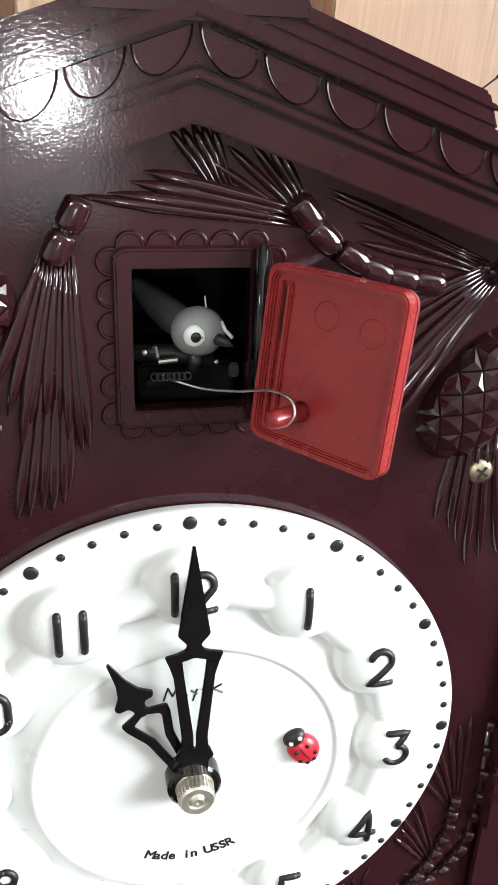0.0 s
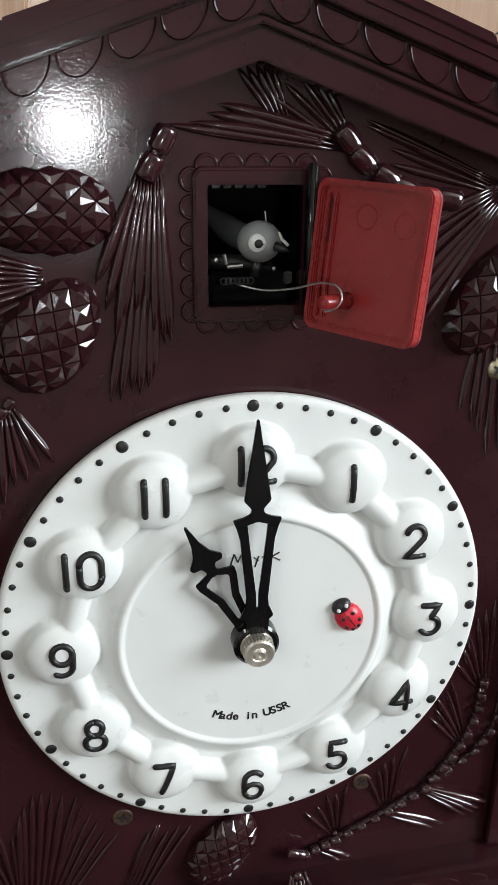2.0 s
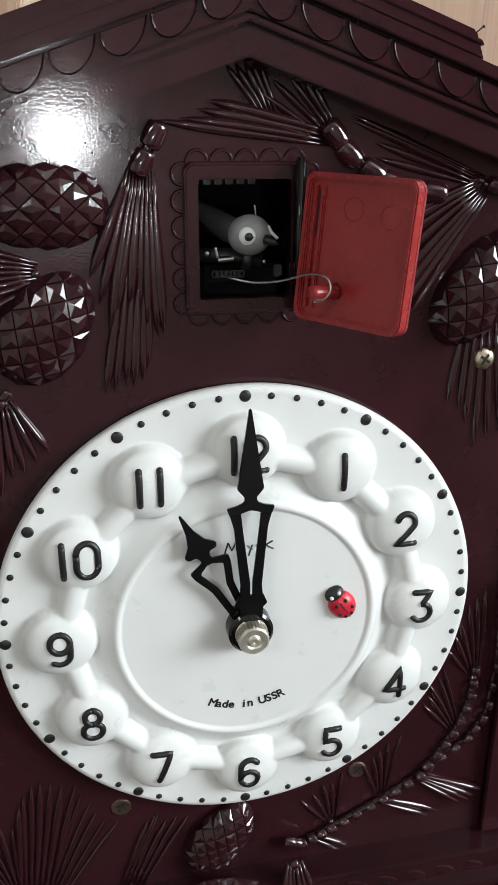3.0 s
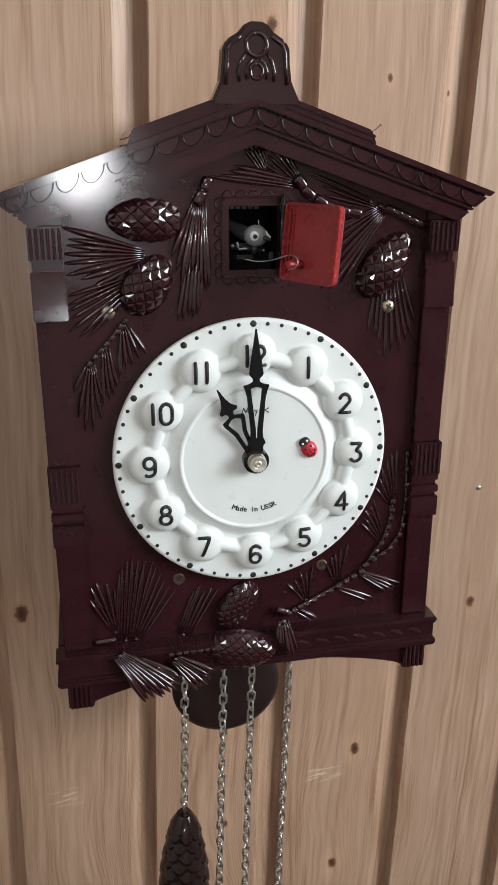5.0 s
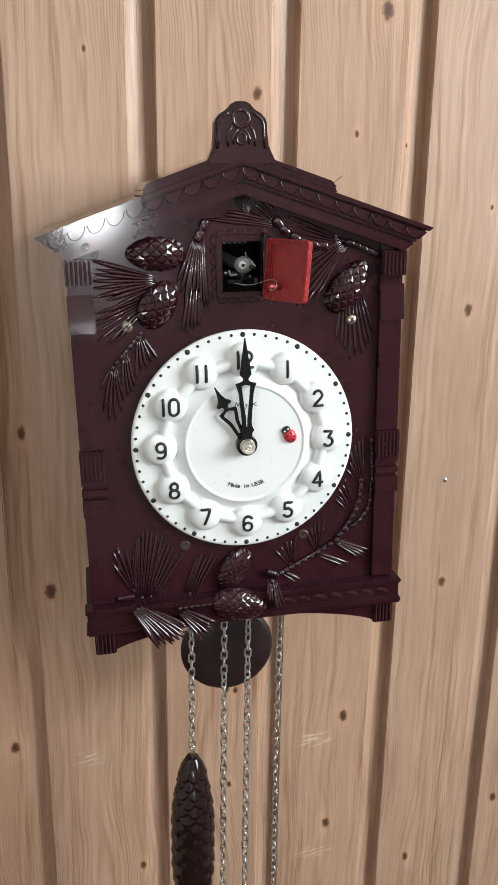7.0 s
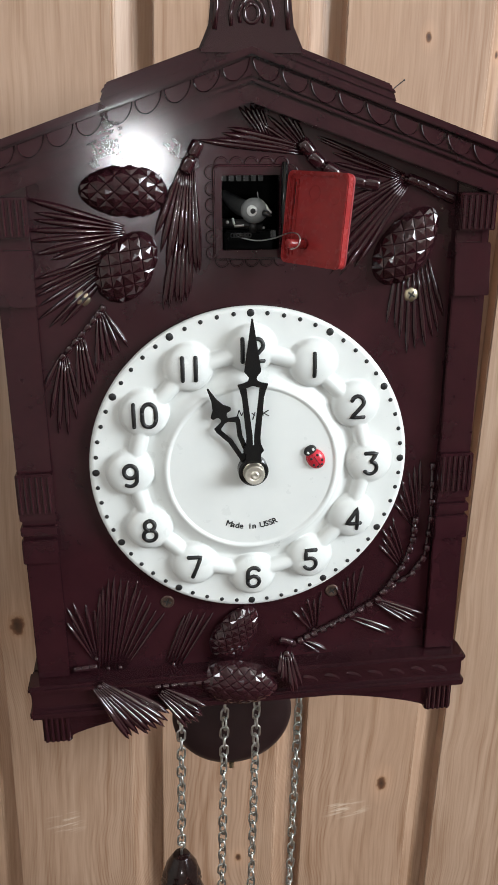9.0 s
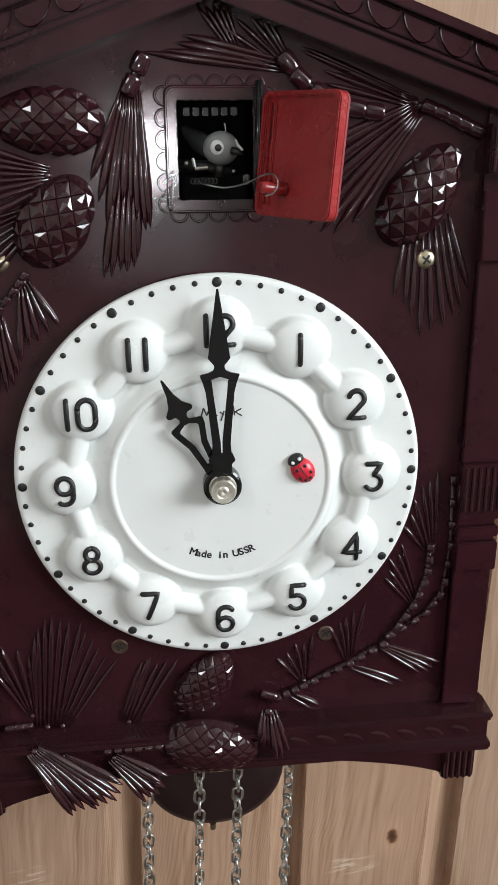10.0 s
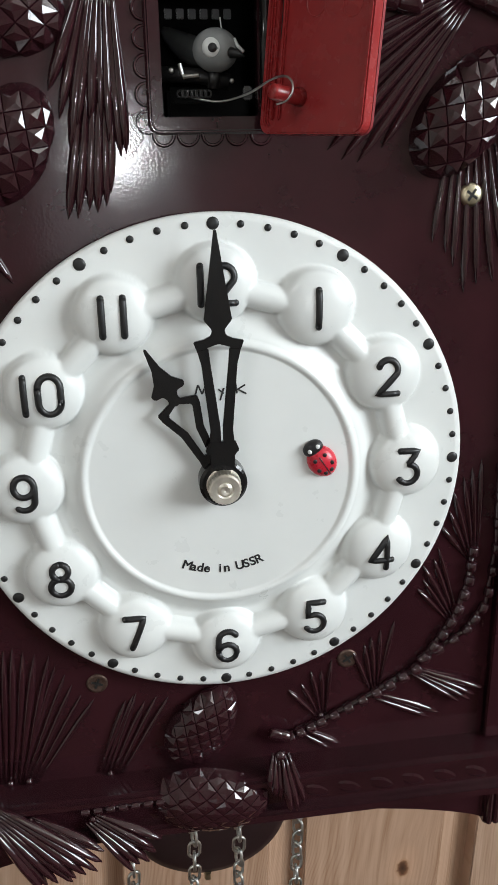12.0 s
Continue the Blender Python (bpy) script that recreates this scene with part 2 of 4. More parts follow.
def ball(c, r, seg=12, rings=8, bm=None, turn=None):
    made = bmesh.new()
    bmesh.ops.create_uvsphere(made, u_segments=seg, v_segments=rings, radius=1)
    m = Matrix.Translation(c) @ (turn or Matrix.Identity(4)) @ Matrix.Diagonal((*r, 1))
    bmesh.ops.transform(made, matrix=m, verts=made.verts)
    return made if bm is None else merge(bm, made)


def turned(profile, seg=32, bm=None, c=(0, 0, 0)):
    """A body of revolution about the y axis from (radius, depth) pairs."""
    made = bmesh.new()
    rows = []
    for r, y in profile:
        if r < 1e-6:
            rows.append([made.verts.new((c[0], c[1] + y, c[2]))])
        else:
            rows.append([made.verts.new((c[0] + r * math.sin(2 * math.pi * k / seg), c[1] + y, c[2] + r * math.cos(2 * math.pi * k / seg))) for k in range(seg)])
    for a, b2 in zip(rows, rows[1:]):
        for k in range(seg):
            q = [a[k % len(a)], a[(k + 1) % len(a)], b2[(k + 1) % len(b2)], b2[k % len(b2)]]
            q = list(dict.fromkeys(q))
            if len(q) > 2:
                made.faces.new(q)
    return made if bm is None else merge(bm, made)


def tube(points, r, seg=8, bm=None, taper=None):
    """A round rod along points, with closed ends."""
    made = bmesh.new()
    pts = [Vector(p) for p in points]
    loops = []
    for i, p in enumerate(pts):
        d = (pts[min(i + 1, len(pts) - 1)] - pts[max(i - 1, 0)]).normalized()
        u = d.orthogonal().normalized() if not loops else (side - d * side.dot(d)).normalized()
        side = u
        v = d.cross(u)
        rr = r if taper is None else taper[i]
        loops.append([made.verts.new(p + rr * (u * math.cos(2 * math.pi * k / seg) + v * math.sin(2 * math.pi * k / seg))) for k in range(seg)])
    for a, b2 in zip(loops, loops[1:]):
        for k in range(seg):
            made.faces.new((a[k], a[(k + 1) % seg], b2[(k + 1) % seg], b2[k]))
    made.faces.new(loops[0][::-1])
    made.faces.new(loops[-1])
    return made if bm is None else merge(bm, made)


def between(tips, n):
    """n points evenly along the line of tips."""
    out = []
    for i in range(n):
        f = i / max(1, n - 1) * (len(tips) - 1)
        k = min(int(f), len(tips) - 2)
        a, b2 = tips[k], tips[k + 1]
        out.append((a[0] + (b2[0] - a[0]) * (f - k), a[1] + (b2[1] - a[1]) * (f - k)))
    return out


# ---- the room: the board wall that carries the clock, and plain unseen surfaces, toned for fill light, that close it ----
WALL_Y = 0.141
TURN = -1.7          # the clock hangs a little askew
wall = tagged(new("wall_north"), "varnished knotty pine board wall", kind="structure")
wall.location = (0, WALL_Y, 0)


def plank_profile():
    """Half-section of a board: flat face, chamfer, and the lower tongue towards the next board."""
    return [(0.0, 0.0), (0.0802, 0.0), (0.0812, 0.0020), (0.0900, 0.0075), (0.1020, 0.0112), (0.1020, 0.018), (0.0006, 0.018), (0.0, 0.0150)]


def plank(z0, z1):
    bm = bmesh.new()
    prof = plank_profile()
    lo = [bm.verts.new((x, y, z0)) for x, y in prof]
    hi = [bm.verts.new((x, y, z1)) for x, y in prof]
    bm.faces.new(lo)
    bm.faces.new(hi[::-1])
    for i in range(len(prof)):
        j = (i + 1) % len(prof)
        bm.faces.new((lo[i], lo[j], hi[j], hi[i]))
    soften(bm, 0.0008, 2, 12)
    return bm


first = None
for i in range(-18, 15):
    x = -0.0370 + 0.1005 * i
    if first is None:
        first = part("plank", plank(0.0, 2.5), PINE, wall, scale=1)
        ob = first
    else:
        ob = new("plank", first.data)
        ob.parent = wall
    ob.location = (x, 0, 0)


def slab(name, x0, x1, y0, y1, z0, z1, mat, label):
    ob = part(name, box(x0, x1, y0, y1, z0, z1), mat, None, scale=1)
    return tagged(ob, label, kind="structure")


# assumed floor, kept dark and dull against reflections in the plastic
slab("floor", -1.95, 1.50, -3.05, 0.17, -0.06, 0.0, FLOORWOOD, "dark brown room floor, unseen and assumed")
slab("ceiling", -1.95, 1.50, -3.05, 0.17, 2.5, 2.56, PLASTER, "pale painted ceiling")
slab("wall_west", -2.05, -1.95, -3.05, 0.17, -0.06, 2.56, PLASTER, "plain pale side wall")
slab("wall_east", 1.50, 1.60, -3.05, 0.17, -0.06, 2.56, PLASTER, "plain pale side wall with window")
slab("wall_south", -2.05, 1.60, -3.15, -3.05, -0.06, 2.56, PLASTER, "plain pale wall opposite the clock")
slab("wall_backing", -2.05, 1.60, 0.17, 0.25, -0.06, 2.56, PLASTER, "plain wall behind the boards")



def window_frame(name, m, w, h, label):
    """A window's frame bars round an opening, with its sill."""
    win = tagged(new(name), label, kind="structure")
    win.matrix_world = m
    t = 0.05
    for x0, x1, z0, z1 in ((-w / 2 - t, -w / 2, -h / 2 - t, h / 2 + t), (w / 2, w / 2 + t, -h / 2 - t, h / 2 + t), (-w / 2, w / 2, h / 2, h / 2 + t), (-w / 2, w / 2, -h / 2 - t, -h / 2)):
        part("window_frame", box(x0, x1, -0.04, 0.05, z0, z1, 0.004), PLASTER, win, scale=1)
    part("window_sill", box(-w / 2 - 0.08, w / 2 + 0.08, -0.04, 0.12, -h / 2 - t - 0.03, -h / 2 - t, 0.005), PLASTER, win, scale=1)


# the frame opposite the clock is made up round the two added lights
window_frame("rear_window_stand_in", pose(-0.06, -3.01, 1.45), 0.52, 0.58, "unseen window added opposite the clock for its reflection")
window_frame("window_2", pose(1.46, -0.95, 2.10, 0, 0, 90), 1.02, 0.78, "wide window in the side wall")
# made-up housing round the added ceiling fill
lamp_tray = tagged(new("ceiling_light"), "unseen square ceiling light added for fill", "lamp")
lamp_tray.location = (-1.15, -1.30, 2.5)
part("housing", box(-0.30, 0.30, -0.30, 0.30, -0.035, 0.0, 0.004), WHITE, lamp_tray, scale=1)
for x0, x1, y0, y1 in ((-0.32, -0.30, -0.32, 0.32), (0.30, 0.32, -0.32, 0.32), (-0.30, 0.30, -0.32, -0.30), (-0.30, 0.30, 0.30, 0.32)):
    part("frame", box(x0, x1, y0, y1, -0.05, 0.0, 0.003), PLASTER, lamp_tray, scale=1)

# ---- the clock ----
CLOCK = pose(0, 0, 1.5, 0, TURN, 0)
clock = tagged(new("cuckoo_clock"), "dark brown moulded plastic cuckoo clock hanging on a pine board wall", "clock")
clock.matrix_world = CLOCK
SLOPE = 0.345


def roof_z(x, top):
    return top - SLOPE * abs(x)


# front panel, in four pieces round the cuckoo's opening
F0, F1 = 4.0, 7.0
HX0, HX1, HZ0, HZ1 = -10.5, 12.0, 89.5, 117.5
bm = bmesh.new()
for x0, x1 in ((-86, HX0), (HX1, 86)):
    top = [(x1, roof_z(x1, 144)), (x0, roof_z(x0, 144))]
    prism([(x0, -118), (x1, -118), (x1, HZ0), (x1, HZ1), *top, *([(x0, HZ1), (x0, HZ0)] if x0 > 0 else [])], F0, F1, bm=bm)
prism([(HX0, -118), (HX1, -118), (HX1, HZ0), (HX0, HZ0)], F0, F1, bm=bm)
prism([(HX0, HZ1), (HX1, HZ1), (HX1, roof_z(HX1, 144)), (0, 144), (HX0, roof_z(HX0, 144))], F0, F1, bm=bm)
bmesh.ops.remove_doubles(bm, verts=bm.verts, dist=0.01)
part("front_panel", bm, BROWN, clock)
for s in (-1, 1):
    part("side_panel", box(min(s * 94, s * 97), max(s * 94, s * 97), 1, 138, -117, 112, 0.5), BROWN, clock)
part("bottom_panel", box(-94, 94, 7.2, 138, -112, -109), BROWN, clock)
part("back_panel", box(-94, 94, 134, 138, -108, 128), BROWN, clock)

# roof: two boards, the carved gable fascia, the stepped cap
bm = bmesh.new()
for s in (-1, 1):
    prism([(0, 161.6), (s * 112, roof_z(112, 161.6)), (s * 108, roof_z(112, 161.6) - 4), (0, 155)], 3.5, 138, bm=bm)
part("roof", bm, BROWN, clock)
BANDS = ((161.6, 158.8, -6.6), (158.0, 151.9, -5.2), (151.2, 149.9, -5.6), (149.0, 143.0, -4.6))


def chevron(x1, top, x0, low, y0, y1, soft=0.0):
    """A gable-shaped band from one end to the other, its ends cut between two half widths."""
    bm = bmesh.new()
    sides = []
    for y in (y0, y1):
        up = [bm.verts.new((x, y, roof_z(x, top))) for x in (-x1, 0, x1)]
        dn = [bm.verts.new((x, y, roof_z(x, low))) for x in (-x0, 0, x0)]
        for k in (0, 1):
            bm.faces.new((up[k], up[k + 1], dn[k + 1], dn[k]))
        sides.append(up + dn[::-1])
    for k in range(6):
        n = (k + 1) % 6
        bm.faces.new((sides[0][k], sides[0][n], sides[1][n], sides[1][k]))
    bmesh.ops.recalc_face_normals(bm, faces=bm.faces)
    if soft:
        soften(bm, soft)
    return bm


fascia = part("gable_fascia", chevron(111, 161.0, 96, 143.6, -3.0, F0 - 0.4), BROWN, clock)
for top, low, y in BANDS:
    part("moulding", chevron(112.5 - 16.5 * (161.6 - top) / 18.6, top, 112.5 - 16.5 * (161.6 - low) / 18.6, low, y, F0 - 0.2, 0.3), BROWN, fascia)
# hanging half-round scallops
for s in (-1, 1):
    for k in range(10):
        x = s * (5.4 + 10.6 * k)
        r = 5.1
        pts = []
        for a in range(0, 181, 15):
            px = x + r * math.cos(radians(a))
            pts.append((px, 157.9 - SLOPE * abs(px) - 6.0 * math.sin(radians(a))))
        bm = bmesh.new()
        cx, cz = x, 157.9 - SLOPE * abs(x) - 2.2
        front = [bm.verts.new((cx + (px - cx) * 0.88, -5.55, cz + (pz - cz) * 0.91)) for px, pz in pts]
        brim = [bm.verts.new((cx + (px - cx) * 0.95, -5.95, cz + (pz - cz) * 0.95)) for px, pz in pts]
        outer = [bm.verts.new((px, -5.0, pz)) for px, pz in pts]
        bm.faces.new(front)
        for p, q in ((front, brim), (brim, outer)):
            for i in range(len(pts)):
                j = (i + 1) % len(pts)
                bm.faces.new((p[i], q[i], q[j], p[j]))
        part("scallop", bm, BROWN, fascia)
cap = part("roof_cap", chevron(52, 167.2, 54.5, 161.7, -5.5, 70, 0.5), BROWN, clock)
part("moulding", chevron(53.2, 165.6, 53.8, 164.6, -6.1, 69, 0.2), BROWN, cap)

# crest on the ridge
half = [(20, 158), (17.5, 163), (15.2, 168), (14.4, 175), (14.2, 180), (12.6, 183.4), (9.4, 185.2), (7.4, 186.4), (5.2, 189.0), (2.4, 190.3)]
outline = half + [(-x, z) for x, z in reversed(half)]
crest = part("crest", prism(outline, -6.5, 3.0, 1.1), BROWN_SMOOTH, clock)
bm = bmesh.new()


def ring(c, rx, rz, r, y, bm, a0=0, a1=360, n=20):
    pts = [(c[0] + rx * math.sin(radians(a0 + (a1 - a0) * k / n)), y, c[1] + rz * math.cos(radians(a0 + (a1 - a0) * k / n))) for k in range(n + 1)]
    return tube(pts, r, 8, bm)


rim = [(x * 0.86, -6.5, z - 1.6) for x, z in half if 166 < z < 189]
tube(rim, 0.9, 8, bm)
tube([(-x, y, z) for x, y, z in rim], 0.9, 8, bm)
ring((0, 181.6), 4.4, 4.4, 1.0, -6.4, bm)
ring((0, 171.6), 2.6, 3.0, 0.8, -6.4, bm)
for s in (-1, 1):
    tube([(s * 4.4, -6.3, 178.6), (s * 6.4, -6.6, 175.6), (s * 7.6, -6.6, 171.6), (s * 7.2, -6.4, 167.6)], 0.8, 8, bm)
    tube([(s * 1.0, -6.3, 177.0), (s * 3.2, -6.6, 174.6), (s * 4.6, -6.6, 171.6), (s * 4.0, -6.4, 168.6)], 0.7, 8, bm)
part("crest_carving", bm, BROWN_SMOOTH, crest, smooth=True)

# pilasters with fluted blocks
SEGMENTS = ((110.5, 96, -2.6, True), (96, 91, 1.4, False), (91, 70, -1.6, False), (70, 1, 0.4, False), (1, -17, -2.2, True),
            (-17, -20.5, -1.0, False), (-20.5, -23, 0.6, False), (-23, -27, -1.6, False), (-27, -29, 0.4, False), (-29, -40, -2.0, False), (-40, -99, 0.4, False))
for s in (-1, 1):
    flutes = []
    a, b2 = sorted((s * 83.6, s * 97.6))
    pil = part("pilaster", box(a, b2, 1.6, F0 + 0.3, -99, 114.5), BROWN_SMOOTH, clock)
    for top, low, y, fluted in SEGMENTS:
        wide = 0.7 if y < 0 else 0
        a, b2 = sorted((s * (83.6 - wide * 0.5), s * (97.6 + wide)))
        bm = box(a, b2, y, F0 + 0.1, low, top, 0.4)
        if top == 91:
            for v in bm.verts:
                if v.co.y < 1:
                    v.co.y += 2.4 * (v.co.z - low) / (top - low) - 0.8
        part("block", bm, BROWN, pil)
        if fluted:
            for k in range(6):
                x = a + 1.5 + (b2 - a - 3.0) * k / 5
                flutes.append((x, y, low + 0.8, top - 0.8))
    for x, y, lo, hi in flutes:
        part("flute", tube([(x, y, lo), (x, y, hi)], 0.7, 8), BROWN, pil)

# sill with two ledges, feet and the arched apron
sill = part("sill", box(-101, 101, -4.0, 8, -113.0, -103.2, 0.4), BROWN_SMOOTH, clock)
part("ledge", box(-102, 102, -6.5, 8, -103.5, -99.5, 1.2), BROWN_SMOOTH, sill)
part("ledge", box(-102, 102, -6.5, 8, -117.0, -112.6, 1.0), BROWN_SMOOTH, sill)
for s in (-1, 1):
    a, b2 = sorted((s * 95, s * 101))
    part("side_ledge", box(a, b2, 8, 60, -116.5, -100, 0.6), BROWN_SMOOTH, sill)
arch = [(x, -131 + 13.0 * (1 - (x / 86) ** 2) ** 0.8) for x in range(-86, 87, 4)]
part("apron", prism(arch + [(86, -113), (-86, -113)], -1.5, 3.6, 0.4), BROWN, clock)
for s in (-1, 1):
    a, b2 = sorted((s * 84.5, s * 97.5))
    foot = part("foot", box(a, b2, -3.0, 40, -132, -116.8, 0.6), BROWN_SMOOTH, clock)
    for k in range(5):
        x = a + 1.7 + (b2 - a - 3.4) * k / 4
        part("flute", tube([(x, -3.0, -131.2), (x, -3.0, -117.6)], 1.0, 8), BROWN_SMOOTH, foot)

# ---- moulded relief: needles, cones, bead twigs ----
def needle(p0, p1, w=1.0, h=1.5, y=F0, bend=0.0, rise=0.0):
    """One raised pine needle: slim at its root, fullest past the middle, pointed at the tip."""
    bm = bmesh.new()
    a, b2 = Vector((p0[0], 0, p0[1])), Vector((p1[0], 0, p1[1]))
    d = b2 - a
    side = Vector((d.z, 0, -d.x)).normalized()
    loops = []
    for t, f in ((0, 0.30), (0.2, 0.55), (0.45, 0.85), (0.65, 1.0), (0.82, 0.85), (0.93, 0.5), (1.0, 0.04)):
        c = a + d * t + side * (bend * d.length * t * t)
        ww, hh = w * f, h * (0.45 + 0.55 * f) if t < 1 else h * 0.1
        loops.append([bm.verts.new(c + side * (u * ww) + Vector((0, y + 0.3 - rise * t - v * (hh + 0.3), 0))) for u, v in ((-1, 0), (-0.72, 0.6), (0, 1), (0.72, 0.6), (1, 0))])
    for p, q in zip(loops, loops[1:]):
        for k in range(4):
            bm.faces.new((p[k], p[k + 1], q[k + 1], q[k]))
    bm.faces.new(loops[0])
    return bm


def spray(root, tips, n, w=1.0, h=1.6, y=F0, spread_root=0.6, jitter=0.06, bend=0.0, knob=1.2, rise=0.0, parent=None):
    """A fan of moulded needles from one root: the knob carries the needles."""
    base = part("needle_spray", ball((root[0], y, root[1]), (knob, 1.5, knob), 10, 6), BROWN_SMOOTH, parent or clock, smooth=True)
    for i, (x, z) in enumerate(between(tips, n)):
        f = 1 + random.uniform(-jitter, jitter)
        tx, tz = root[0] + (x - root[0]) * f, root[1] + (z - root[1]) * f
        dx, dz = tx - root[0], tz - root[1]
        ln = math.hypot(dx, dz)
        o = (i / max(1, n - 1) - 0.5) * 2 * spread_root
        side = (dz / ln, -dx / ln)
        sgn = 1 if (tips[-1][0] - tips[0][0]) * side[0] + (tips[-1][1] - tips[0][1]) * side[1] > 0 else -1
        p0 = (root[0] + side[0] * o * sgn, root[1] + side[1] * o * sgn)
        part("needle", needle(p0, (tx, tz), w * 1.3 * random.uniform(0.85, 1.12), h * random.uniform(0.8, 1.15), y, bend + random.uniform(-0.025, 0.025), rise * random.uniform(0.7, 1.2)), BROWN_SMOOTH, base, smooth=True)
    return base


def barrel(c, r, half, depth, turn):
    """A plump moulded bead, flatter along its middle than a ball."""
    bm = bmesh.new()
    bmesh.ops.create_uvsphere(bm, u_segments=14, v_segments=10, radius=1)
    for v in bm.verts:
        rad = math.hypot(v.co.x, v.co.y)
        if rad > 1e-6:
            f = rad ** 0.16 / rad
            v.co.x, v.co.y = v.co.x * f, v.co.y * f
    bmesh.ops.transform(bm, matrix=Matrix.Translation(c) @ turn @ Matrix.Diagonal((r, depth, half, 1)), verts=bm.verts)
    return bm


def beads(line, n, r, y=F0 - 0.8, long=1.25, parent=None, flat=0.8):
    """A twig of moulded beads along a line of points."""
    pts = between(line, n)
    twig = part("bead_twig", tube([(x, y + 0.8, z) for x, z in line], r * 0.6, 6), BROWN_SMOOTH, parent or clock, smooth=True)
    for i, (x, z) in enumerate(pts):
        q = pts[min(i + 1, n - 1)]
        p = pts[max(i - 1, 0)]
        a = math.atan2(q[0] - p[0], q[1] - p[1])
        part("bead", barrel((x, y, z), r, r * long * 0.9, r * flat, Matrix.Rotation(a, 4, "Y")), BROWN_SMOOTH, twig, smooth=True)
    return twig


def cone(c, angle, length, width, height, cell, y=F0, tall=0.66, pointed=0.12, label="raised pine cone with faceted scales"):
    """Half a pine cone in relief: a low dome covered with four-sided pyramid scales. angle: degrees of the long axis from x."""
    bm = bmesh.new()
    a, b2 = length / 2, width / 2
    du, dv = cell

    def at(u, v, lift):
        vv = v * (1 + pointed * u / a)
        r2 = (u / a) ** 2 + (vv / b2) ** 2
        if r2 > 1:
            s = 1 / math.sqrt(r2)
            u, v, r2, lift = u * s, v * s, 1.0, 0
        dome = height * (1 - r2) ** 0.5
        ca, sa = math.cos(radians(angle)), math.sin(radians(angle))
        return (c[0] + u * ca - v * sa, y + 0.4 - dome - lift, c[1] + u * sa + v * ca)

    grid = {}

    def vert(i, j):
        if (i, j) not in grid:
            grid[i, j] = bm.verts.new(at(i * du, j * dv, 0))
        return grid[i, j]

    nu, nv = int(a / du) + 2, int(b2 / dv) + 2
    for i in range(-nu, nu + 1):
        for j in range(-nv, nv + 1):
            if (i + j) % 2:
                continue
            u, v = i * du, j * dv
            if (u / a) ** 2 + (v * (1 + pointed * u / a) / b2) ** 2 > 1.35:
                continue
            ku, kv = 0.10 * du + random.uniform(-0.12, 0.12), random.uniform(-0.10, 0.10)
            ridge = [bm.verts.new(at(u + ku, v + kv + s * 0.30 * dv, tall)) for s in (1, -1)]
            low = [(i + 1, j), (i, j + 1), (i - 1, j), (i, j - 1)]
            rim = [bm.verts.new(at(u + (p - i) * du * 0.92, v + (q - j) * dv * 0.92, 0.30)) for p, q in low]
            low = [vert(p, q) for p, q in low]
            bm.faces.new((rim[0], rim[1], ridge[0]))
            bm.faces.new((rim[1], rim[2], ridge[0]))
            bm.faces.new((rim[2], rim[3], ridge[1]))
            bm.faces.new((rim[3], rim[0], ridge[1]))
            bm.faces.new((rim[0], ridge[0], ridge[1]))
            bm.faces.new((rim[2], ridge[1], ridge[0]))
            for k in range(4):
                n = (k + 1) % 4
                bm.faces.new((low[k], low[n], rim[n], rim[k]))
    bmesh.ops.dissolve_degenerate(bm, dist=0.02, edges=bm.edges)
    return part("pine_cone", bm, BROWN_SMOOTH, clock, label)


cone((-48.0, 112.0), 178, 34, 19.5, 6.2, (3.1, 2.9))
cone((-48.0, 84.0), 52, 31, 21.5, 6.2, (3.1, 2.9))
cone((64.0, 90.0), 53, 36, 21.0, 6.6, (3.2, 3.0))
cone((-7.5, -84.0), 58, 31, 19.0, 5.4, (2.6, 2.2), y=2.5, tall=0.52)
cone((-6.0, -107.0), -10, 38, 22.0, 7.5, (2.8, 2.4), y=-3.0, tall=0.52)

# tassel beside the opening
spray((-23.5, 120), [(-37, 94), (-33, 84), (-28, 90), (-24, 84), (-20, 79)], 9, 1.25, 2.0, spread_root=2.6, knob=1.6)
spray((-25.5, 98), [(-34, 66), (-30, 67), (-27, 70), (-24, 71)], 6, 1.15, 1.5, spread_root=3.4, knob=0.8)
beads([(-20.3, 127.2), (-23.4, 121.4)], 2, 2.7, long=1.2, y=F0 - 1.0)
# long spray over the opening
spray((21.5, 126.3), [(-19, 130), (-12, 132.5), (-8, 135)], 4, 1.15, 1.7, spread_root=1.4)
spray((21.5, 127.0), [(-3, 133), (3, 138.5), (10, 140), (14, 139.5), (17, 138)], 6, 0.85, 1.3, spread_root=1.8)
spray((6.5, 131.5), [(-3, 142), (0.5, 143), (4.5, 142)], 5, 0.8, 1.3, spread_root=1.6, knob=0.6)
beads([(22.3, 127.5), (26.0, 123.0), (32, 119), (37, 116.4), (42.5, 114.9), (48.2, 114.0)], 6, 2.7, long=1.3, y=F0 - 1.3)
# sprays by the right-hand cone
spray((62.5, 115.6), [(27, 102), (22, 96), (25.5, 88), (30, 80), (34, 76.5), (44, 83)], 8, 1.25, 1.8, spread_root=2.0)
spray((61.0, 116.5), [(24, 132), (30, 129.5), (34, 122)], 5, 0.9, 1.2, spread_root=1.4)
beads([(65, 115.2), (70.5, 113.2), (75.5, 110.8), (80.5, 108.6)], 5, 2.2, long=1.2, y=F0 - 1.1)
spray((67.5, 80), [(58, 58), (62, 52), (68.5, 45), (74, 49), (79, 51), (82, 60)], 9, 1.0, 1.3, spread_root=7.5, knob=0.6)
